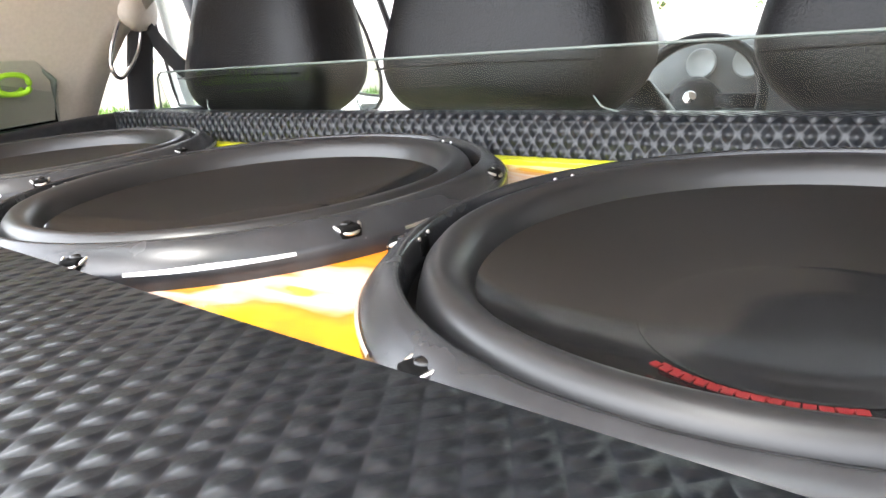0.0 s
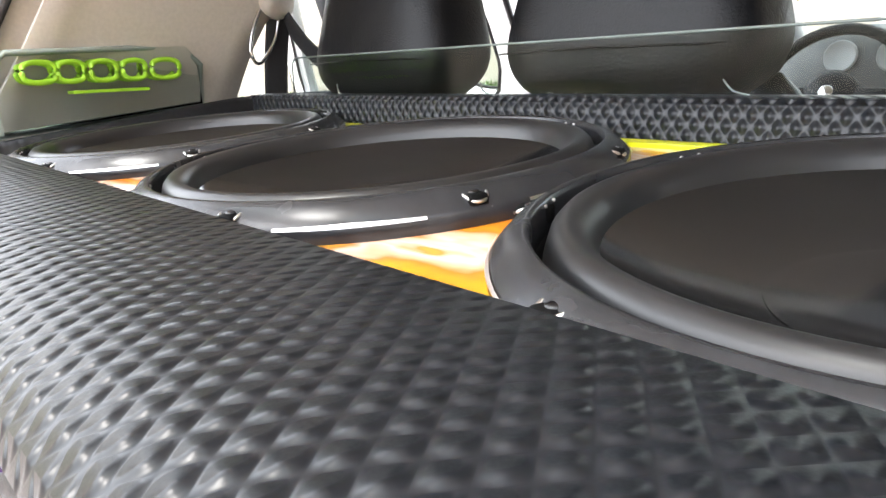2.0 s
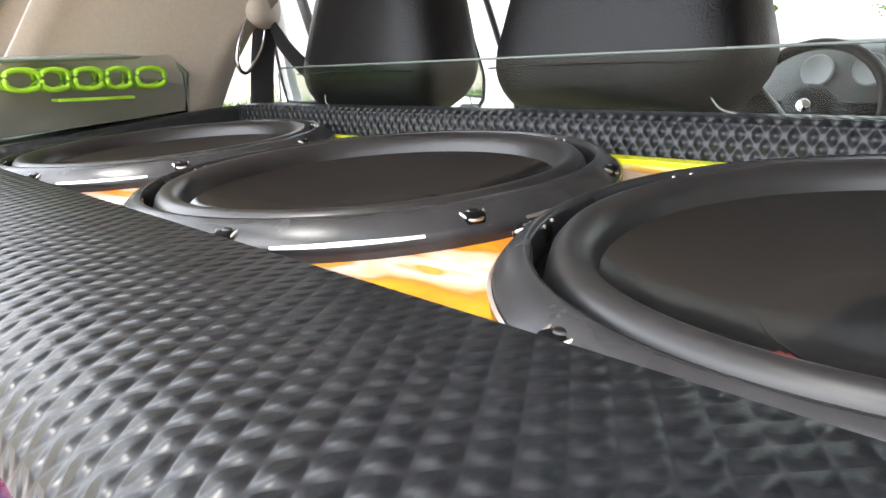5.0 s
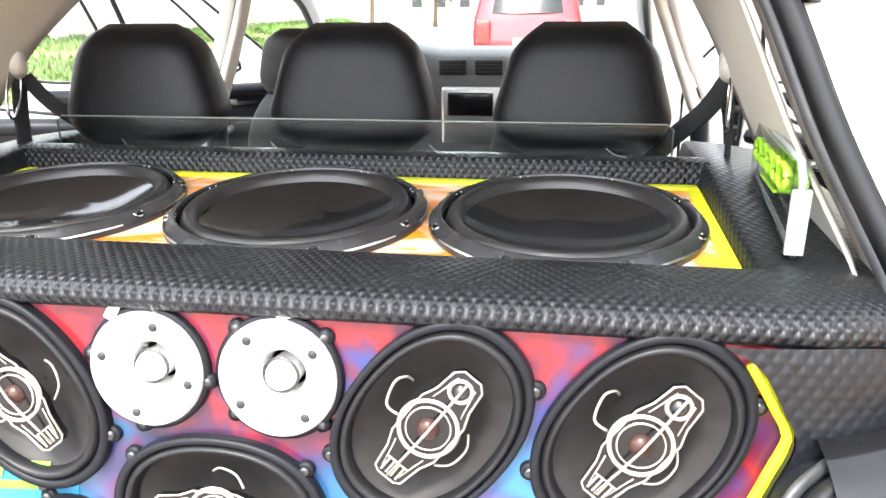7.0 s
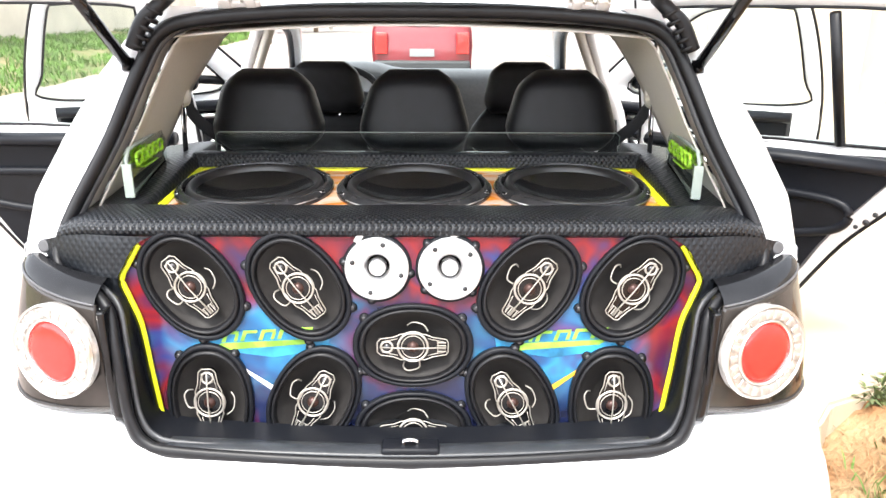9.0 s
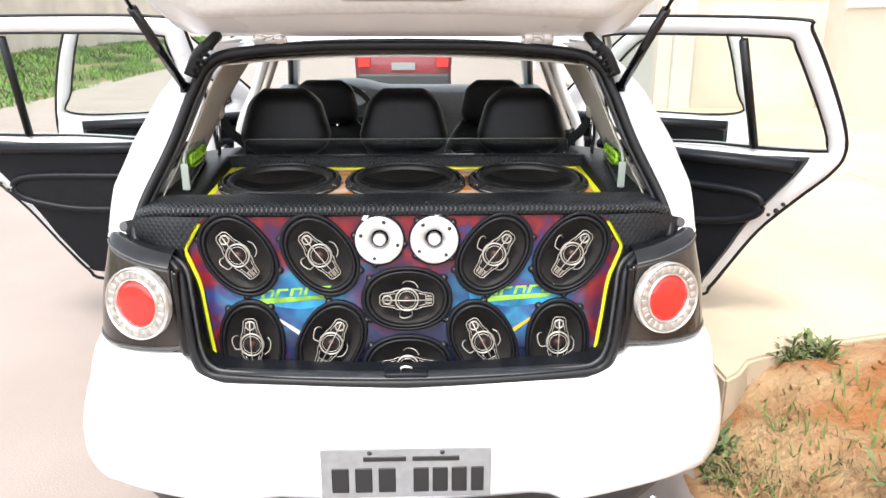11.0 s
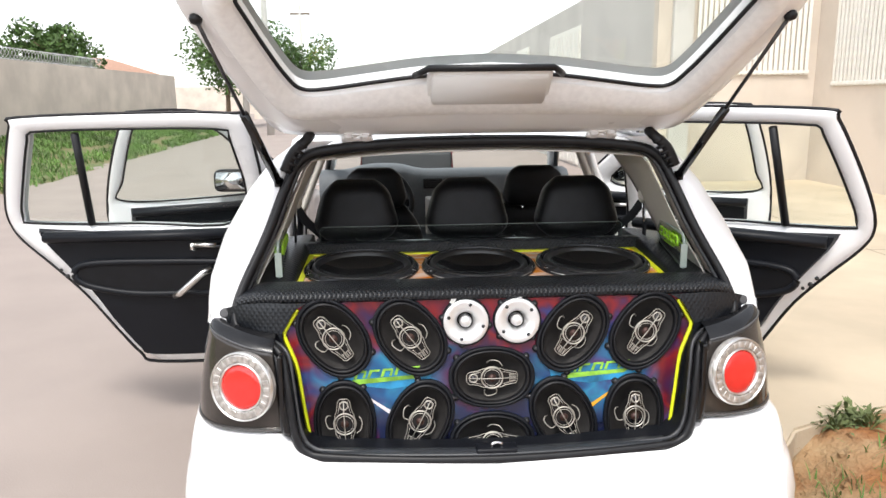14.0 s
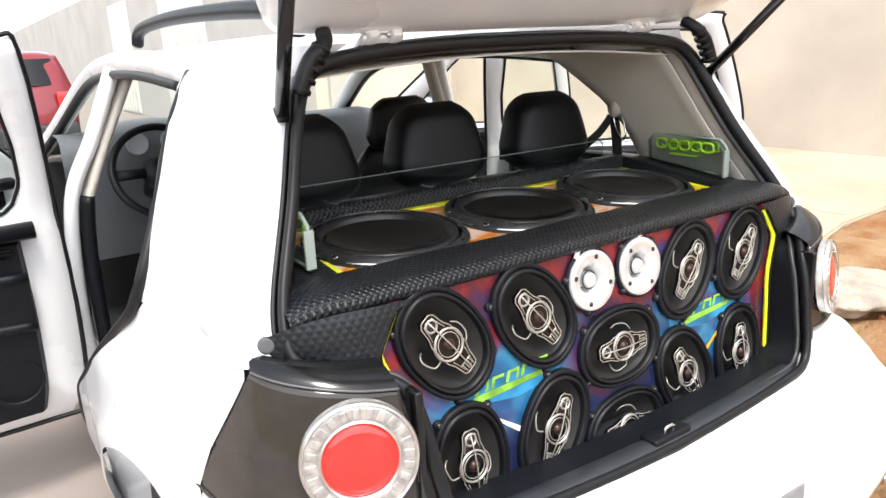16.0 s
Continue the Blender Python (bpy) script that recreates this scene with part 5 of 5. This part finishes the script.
t1 = horn_tweeter()
t1.matrix_basis = on_panel(-.068, .906, 60)
tagged(t1, "round silver horn tweeter with a bullet centre", "tweeter", "horn tweeters")
copy_thing(t1, on_panel(.075, .906, 22))


# near-black that paints in the shade of the rim's gap and bolt notches
RECESS_SHADE = mat("recess_shade", (0.003, 0.003, 0.003), 0.7, spec=0.1)
REDD = mat("dim_red_print", (0.11, 0.010, 0.011), 0.35)
BASKET = mat("satin_black_metal", (0.028, 0.029, 0.032), 0.26, 0.2, vary=0.2, scale=40)
RUBG = mat("smooth_rubber", (0.016, 0.016, 0.017), 0.33, vary=0.2, scale=14)


def subwoofer():
    e = new("subwoofer")
    part("basket", revolve([(.1755, -.034), (.1785, -.018), (.1780, -.0125), (.1765, -.0105), (.1690, -.0030), (.1640, -.0004), (.1622, .0), (.1610, -.0012), (.1602, -.006), (.1598, -.018)], 96), BASKET, e, "satin black pressed basket rim")
    # flat ring in the gap, its depth shaded by colour
    part("gap_shade", revolve([(.1600, -.0165), (.1545, -.0165)], 72), RECESS_SHADE, e)
    part("surround", revolve([(.1560, -.016), (.1548, -.011), (.1525, -.0045), (.1490, -.0008), (.1450, .0004), (.1410, -.0012), (.1370, -.0052), (.1340, -.0105), (.1325, -.0150)], 96), RUBG, e, "smooth rubber surround")
    part("cone", revolve([(.1330, -.0145), (.1290, -.0175), (.110, -.0265), (.088, -.0345), (.070, -.0395), (.066, -.0402)], 96), SUBCONE, e, "glossy black cone")
    part("dust_cap", revolve([(.0675, -.0396), (.064, -.0402), (.050, -.0432), (.030, -.0458), (.012, -.0466), (0, -.0467)], 64), SUBCONE, e)
    for k in range(8):
        a = radians(45 * k)
        c = math.cos(a), math.sin(a)
        at = (.1675 * c[0], .1675 * c[1])
        # solid box, coloured as the shade of a sunk bolt notch
        n = part("notch_shade", box(-.0058, -.0085, -.006, .0058, .0090, .0024, .0024), RECESS_SHADE, e, at=pose(*at, -.0068, 0, 0, math.degrees(a) - 90))
        part("bolt", tube(smooth_line([(-.0060, -.008, .0006), (-.0066, .003, -.0012), (-.003, .0088, -.0040), (.003, .0088, -.0040), (.0066, .003, -.0012), (.0060, -.008, .0006)], 4), .0010, 6), SILVER, n, at=pose(0, 0, .0028))
        part("bolt_head", revolve([(0, .0016), (.0022, .0014), (.0036, .0008), (.0038, 0)], 12), GLOSSB, n, at=pose(0, .0015, .0020))
        rows = []
        for q in range(9):
            b = a + radians(22.5 - 13 + 3.25 * q)
            w = .0016 * (1 - abs(q - 4) / 4.6)
            rows.append([(r * math.cos(b), r * math.sin(b), z) for r, z in ((.1781 - w * .6, -.0113 + w * .5), (.1786, -.0119), (.1789, -.0128))])
        part("rim_trim", grid(rows), SILVER, e, "bright slip of trim on the rim")
    for k in range(15):
        a = radians(268 + 3.4 * k)
        for r, wd in ((.0800, .0016), (.0755, .0012)):
            part("print_bar", box(-.0019, -wd, 0, .0019, wd, .0006), REDD, e, at=pose(r * math.cos(a), r * math.sin(a), -.0366 + .0004 * (r > .078) + .0016 * (r > .078), 0, 0, math.degrees(a) - 90), smooth=False)
    return e


sw = None
for (x, y), turn in zip(SUBS, NOTCHES):
    m = pose(x, y, 1.0125, math.degrees(math.atan(.07)), 0, 0) @ pose(0, 0, 0, 0, 0, turn)
    if sw is None:
        sw = subwoofer()
        sw.matrix_basis = m
        o = sw
    else:
        o = copy_thing(sw, m)
    tagged(o, "large round black subwoofer set in the marbled baffle", "subwoofer", "subwoofers in the box")

# ---- acrylic shield and signs ----
sh = empty("acrylic_shield", pose(0, .650, RIM), "clear acrylic shield standing on the rear rim of the box", "shield")
b = prism([(-.52, 0), (.52, 0), (.52, .043), (.51, .049), (-.51, .049), (-.52, .043)], -.004, .004)
part("sheet", b, CLEAR, sh, smooth=False)
part("edge", tube([(-.52, 0, .002), (-.52, 0, .041), (-.51, 0, .0495), (.51, 0, .0495), (.52, 0, .041), (.52, 0, .002)], .0014, 6), FROST, sh, "polished edge")
for x in (-.4, -.13, .14, .42):
    part("foot", tube(smooth_line([(x, -.004, .012), (x + .012, -.012, .004), (x + .03, -.02, .001)], 4), .0009, 6), FROST, sh)


def sign(s):
    e = empty("acrylic_sign", pose(s * .600, .284, 1.006, 0, 0, s * -5), "thick clear acrylic sign with green lettering on the side shelf", "sign", "acrylic signs")
    out = [(0, 0), (.27, .022), (.275, .078), (.25, .104), (.02, .098), (0, .080)]
    b = bmesh.new()
    f = b.faces.new([b.verts.new((-.009, y, z)) for y, z in out])
    r = bmesh.ops.extrude_face_region(b, geom=[f])
    bmesh.ops.translate(b, verts=[v for v in r["geom"] if isinstance(v, bmesh.types.BMVert)], vec=(.018, 0, 0))
    part("block", b, CLEAR, e, smooth=False)
    part("polished_edge", tube([(0, y, z) for y, z in out], .0045, 6, closed=True), ACRYL, e)
    part("end_face", box(-.010, -.004, 0, .010, .003, .072, .002), ACRYL, e, "frosted pale green end face", smooth=False)
    for k in range(5):
        y0 = .035 + .041 * k
        w = (.036, .030, .031, .029, .036)[k]
        ol = [(0, p.x, p.y) for p in smooth_line([(y0, .066, 0), (y0 + w * .5, .0615, 0), (y0 + w, .066, 0), (y0 + w, .082, 0), (y0 + w * .5, .0865, 0), (y0, .082, 0)], 4, True)]
        for xx in (-.0105, .0105):
            part("letter_bar", tube([(xx, p[1], p[2]) for p in ol], .0038, 6, closed=True), GREENP, e)
    part("base_bar", box(-.0107, .09, .046, .0107, .19, .050), GREENP, e, smooth=False)


sign(1)
sign(-1)


# ---- street things ----
def tree(x, y, h, r, seed, label):
    rn = random.Random(seed)
    e = empty("tree", pose(x, y, 0), label, "tree")
    b = tube(smooth_line([(0, 0, 0), (.05, .05, h * .3), (0, .1, h * .6), (.1, 0, h * .85)], 4), [.16 - .009 * k for k in range(13)], 8)
    for k in range(7):
        a, z0 = k * .9, h * (.35 + .06 * k)
        b = tube([(0, .05, z0), (r * .35 * math.cos(a), r * .35 * math.sin(a), z0 + h * .13), (r * .7 * math.cos(a), r * .7 * math.sin(a), z0 + h * .2)], [.06, .04, .015], 6, bm=b)
    part("trunk", b, BARK, e)
    vs, fs = [], []
    clumps = [(rn.gauss(0, r * .42), rn.gauss(0, r * .42), h * .72 + rn.gauss(0, h * .13), rn.uniform(.25, .5) * r) for _ in range(26)]
    for cx, cy, cz, cr in clumps:
        for _ in range(230):
            d = Vector((rn.gauss(0, 1), rn.gauss(0, 1), rn.gauss(0, 1))).normalized() * cr * rn.uniform(.6, 1.05)
            p = Vector((cx, cy, cz)) + d
            u = Vector((rn.gauss(0, 1), rn.gauss(0, 1), rn.gauss(0, 1))).normalized() * rn.uniform(.09, .17)
            w = u.cross(Vector((rn.gauss(0, 1), rn.gauss(0, 1), rn.gauss(0, 1)))).normalized() * .065
            k = len(vs)
            vs += [p - u, p + w, p + u, p - w]
            fs.append((k, k + 1, k + 2, k + 3))
    me = bpy.data.meshes.new("crown")
    me.from_pydata([tuple(v) for v in vs], [], fs)
    me.materials.append(LEAF)
    o = new("crown", me)
    o.parent = e


tree(-10.5, 42, 6.2, 2.6, 1, "bushy green tree beyond the garden wall")
tree(-7.5, 46, 5.2, 2.2, 2, "bushy green tree beyond the garden wall")
tree(-17, 20, 6.8, 1.6, 3, "tall green tree behind the garden wall")
tree(-14.5, 30, 4.6, 1.8, 7, "small green tree behind the garden wall")


def pole(x, y, h, r):
    e = empty("utility_pole", pose(x, y, 0), "pale concrete utility pole by the road", "pole")
    part("shaft", tube([(0, 0, 0), (0, 0, h)], [r, r * .7], 12), GREYW, e)
    part("crossarm", box(-.7, -.05, h - .6, .7, .05, h - .48, .01), BARK, e, smooth=False)


pole(-6.9, 30, 8.5, .14)
pole(-6.2, 31.5, 8.5, .17)
pole(-7.4, 52, 8.0, .14)


def house(x, y, w, d, h, label, rot=0):
    e = empty("house", pose(x, y, 0, 0, 0, rot), label, "house")
    part("wall", box(-w / 2, 0, 0, w / 2, d, h), WALLM, e, smooth=False)
    b = bmesh.new()
    p = [b.verts.new(q) for q in ((-w / 2 - .3, -.4, h), (w / 2 + .3, -.4, h), (w / 2 + .3, d + .4, h), (-w / 2 - .3, d + .4, h), (-w / 2 - .3, d / 2, h + 1.1), (w / 2 + .3, d / 2, h + 1.1))]
    for f in ((0, 1, 5, 4), (2, 3, 4, 5), (0, 4, 3), (1, 2, 5), (0, 3, 2, 1)):
        b.faces.new([p[k] for k in f])
    part("roof", b, TILE, e, smooth=False)
    for k in range(3):
        wi = part("window", box(-w / 2 + .8 + k * 2.0, -.03, 1.0, -w / 2 + 1.8 + k * 2.0, .02, 2.0, .02), WHITEM, e, smooth=False)
        part("pane", box(-w / 2 + .87 + k * 2.0, -.04, 1.07, -w / 2 + 1.73 + k * 2.0, -.028, 1.93), INK, wi, smooth=False)


house(-13, 36, 7, 6, 2.7, "low beige house with an orange tiled roof", 90)
house(-8.5, 62, 9, 6, 2.8, "low beige house with an orange tiled roof")
house(2.5, 75, 8, 6, 2.9, "low beige house with an orange tiled roof")
tagged(part("far_wall", box(-60, 88, 0, 60, 88.3, 3.2), WALLM, smooth=False), "far beige wall across the end of the street", "wall", kind="structure")
WIREM = mat("razor_wire", (.45, .45, .45), .4, .8)
coil = []
for k in range(1400):
    a = k * .42
    coil.append((-11.1 + .16 * math.cos(a), 8 + k * .0125, 2.88 + .16 * math.sin(a)))
w = empty("razor_wire_coil", pose(0, 0, 0), "coiled razor wire along the top of the garden wall", "wire")
part("coil", tube(coil, .008, 4), WIREM, w)


# red car ahead
def red_car():
    e = empty("red_car", pose(-.2, 11.0, 0), "parked red hatchback seen from behind", "car")
    paint = mat("red_paint", (.22, .02, .028), .3, coat=.6, vary=.05, scale=4)
    sec = [(0, .55, .30), (.02, .72, .36), (-.03, .79, .58), (.0, .81, .85), (.05, .80, 1.08), (.20, .73, 1.40), (.32, .68, 1.57), (.8, .66, 1.63), (1.9, .64, 1.60), (2.6, .72, 1.08), (3.5, .74, .88), (3.75, .66, .62), (3.72, .6, .3)]
    rows = [[(s * w, y + .10 * abs(s) ** 4, z - .035 * abs(s) ** 5) for s in np.linspace(-1, 1, 15)] for y, w, z in sec]
    part("body", grid(rows, thick=.01), paint, e)
    for s in (-1, 1):
        side = [[(s * (w + .015), y + .10, z - .035), (s * (.80 if z < 1 else w + .03), y + .35 if y < .5 else y, max(.28, z - .3)), (s * .80, max(y, .10), .28)] for y, w, z in sec[2:-1]]
        part("side", grid(side, thick=.01), paint, e)
        part("tail_lamp", box(min(s * .56, s * .76), -.04, .70, max(s * .56, s * .76), .03, 1.04, .02, 3), RED, e)
        for y in (.75, 3.1):
            part("wheel", revolve([(0, -.09), (.2, -.09), (.29, -.08), (.30, 0), (.29, .08), (.2, .09), (0, .09)], 28), RUBBER, e, at=pose(s * .72, y, .30, 0, 90, 0))
    part("rear_window", grid([[(x, y + .10 * abs(x / .62) ** 4 - .012, z) for x in np.linspace(-.68 + .08 * f, .68 - .08 * f, 9)] for f, y, z in ((0, .055, 1.14), (.5, .155, 1.33), (1, .262, 1.51))]), GLOSSB, e)
    part("bumper", box(-.78, -.10, .30, .78, .06, .60, .05, 3), VALANCE, e, "dark plastic bumper")
    part("plate_bar", box(-.2, -.05, .66, .2, -.025, .78, .004), PLATE, e, smooth=False)
    part("lower_bumper", box(-.72, -.08, .24, .72, .06, .33, .02), VALANCE, e)


red_car()


# rock and weeds on the bank
def rock():
    b = bmesh.new()
    bmesh.ops.create_icosphere(b, subdivisions=4, radius=1)
    for v in b.verts:
        n1 = noise.noise(v.co * 1.6) * .28 + noise.noise(v.co * 5) * .09 + noise.noise(v.co * 14) * .03
        v.co = v.co * (1 + n1)
        v.co.z = max(-.5, min(.55, v.co.z))
        v.co = Vector((v.co.x * .36, v.co.y * .17, v.co.z * .085))
    return tagged(part("concrete_lump", b, CONC, at=pose(2.16, .64, .235, 4, 3, 8)), "broken lump of pale concrete on the soil bank", "rubble")


rock()
rn = random.Random(12)
spots = []
while len(spots) < 2000:
    x, y = rn.uniform(.95, 3.0), rn.uniform(-2.2, .8)
    if noise.noise((x * 2.2, y * 2.2, 7)) + .35 * (1.6 - x) > .12:
        spots.append((x, y, bank_z(x, y) - .004))
blades("dry_grass", spots, .05, STRAW, "short dry straw and dead grass on the soil", 21, .0016, 2.2)
spots = []
while len(spots) < 900:
    x, y = rn.uniform(.98, 3.2), rn.uniform(-2.2, .7)
    if noise.noise((x * 1.7 + 9, y * 1.7, 3)) > .22:
        spots.append((x, y, bank_z(x, y) - .004))
blades("bank_grass", spots, .055, GRASSL, "thin green grass on the soil bank", 22, .003, 1.0)
clods = []
for k in range(420):
    x, y, r = rn.uniform(.95, 3.2), rn.uniform(-2.2, .8), rn.choice((.006, .008, .012, .018))
    c = bmesh.new()
    bmesh.ops.create_icosphere(c, subdivisions=1, radius=r)
    for v in c.verts:
        v.co *= 1 + .5 * noise.noise(v.co * 60 + Vector((k, 0, 0)))
        v.co += Vector((x, y, bank_z(x, y) + r * .2))
    clods.append(c)
vs, fs = [], []
for c in clods:
    o = len(vs)
    c.verts.index_update()
    vs += [tuple(v.co) for v in c.verts]
    fs += [tuple(o + v.index for v in f.verts) for f in c.faces]
me = bpy.data.meshes.new("soil_clods")
me.from_pydata(vs, [], fs)
me.materials.append(SOIL)
tagged(new("soil_clods", me), "crumbs and clods of orange soil on the bank", "soil", kind="stuff")
rn = random.Random(11)
for k in range(34):
    x, y = rn.uniform(1.15, 3.2), rn.uniform(-2.4, .6)
    r = rn.choice((.012, .018, .025, .04))
    b = bmesh.new()
    bmesh.ops.create_icosphere(b, subdivisions=2, radius=r)
    for v in b.verts:
        v.co *= 1 + .35 * noise.noise(v.co * 30 + Vector((k, 0, 0)))
        v.co.z *= .6
    tagged(part("stone", b, CONC, at=pose(x, y, bank_z(x, y) + r * .2)), "small pale stone on the soil", "stone", "stones on the bank")


WEEDL = mat("dusty_leaf", (0.12, 0.15, 0.055), 0.75, vary=0.4, scale=14)


def weed(x, y, r, n, seed, leafy=True):
    q = random.Random(seed)
    b = bmesh.new()
    for _ in range(n * 2 if leafy else n):
        a, el, le = q.uniform(0, 6.283), q.uniform(.2, 1.35), r * q.uniform(.3, 1.1)
        d = Vector((math.cos(a) * math.cos(el), math.sin(a) * math.cos(el), math.sin(el)))
        sd = Vector((-math.sin(a), math.cos(a), 0)) * r * (.075 if leafy else .018)
        o = Vector((q.gauss(0, r * .3), q.gauss(0, r * .3), 0))
        p0, p1, p2 = o, o + d * le * .6, o + d * le + Vector((0, 0, -.25 * le))
        v = [b.verts.new(p) for p in (p0, p1 + sd, p2, p1 - sd)]
        b.faces.new(v)
    return tagged(part("weed", b, WEEDL if leafy else STRAW, smooth=False, at=pose(x, y, bank_z(x, y) - .005)), "low green weed growing on the soil bank" if leafy else "tuft of dry straw on the soil bank", "plant", "weeds on the bank")


for k, (x, y, r, n) in enumerate(((1.07, .52, .12, 60), (1.03, .36, .10, 50), (1.60, .90, .12, 70), (1.50, .86, .09, 40), (1.42, -.02, .12, 60), (1.86, -.22, .16, 110), (2.05, -.14, .14, 80), (1.78, -.36, .13, 70), (1.25, -.36, .10, 50), (1.1, -.62, .10, 50), (2.3, .0, .10, 40), (1.95, .05, .08, 30), (1.18, -1.1, .12, 60), (1.7, -1.0, .14, 70))):
    weed(x, y, r, n, 100 + k)
for k in range(16):
    weed(rn.uniform(1.02, 1.42), rn.uniform(-.7, .35), rn.uniform(.10, .17), 60, 200 + k, False)
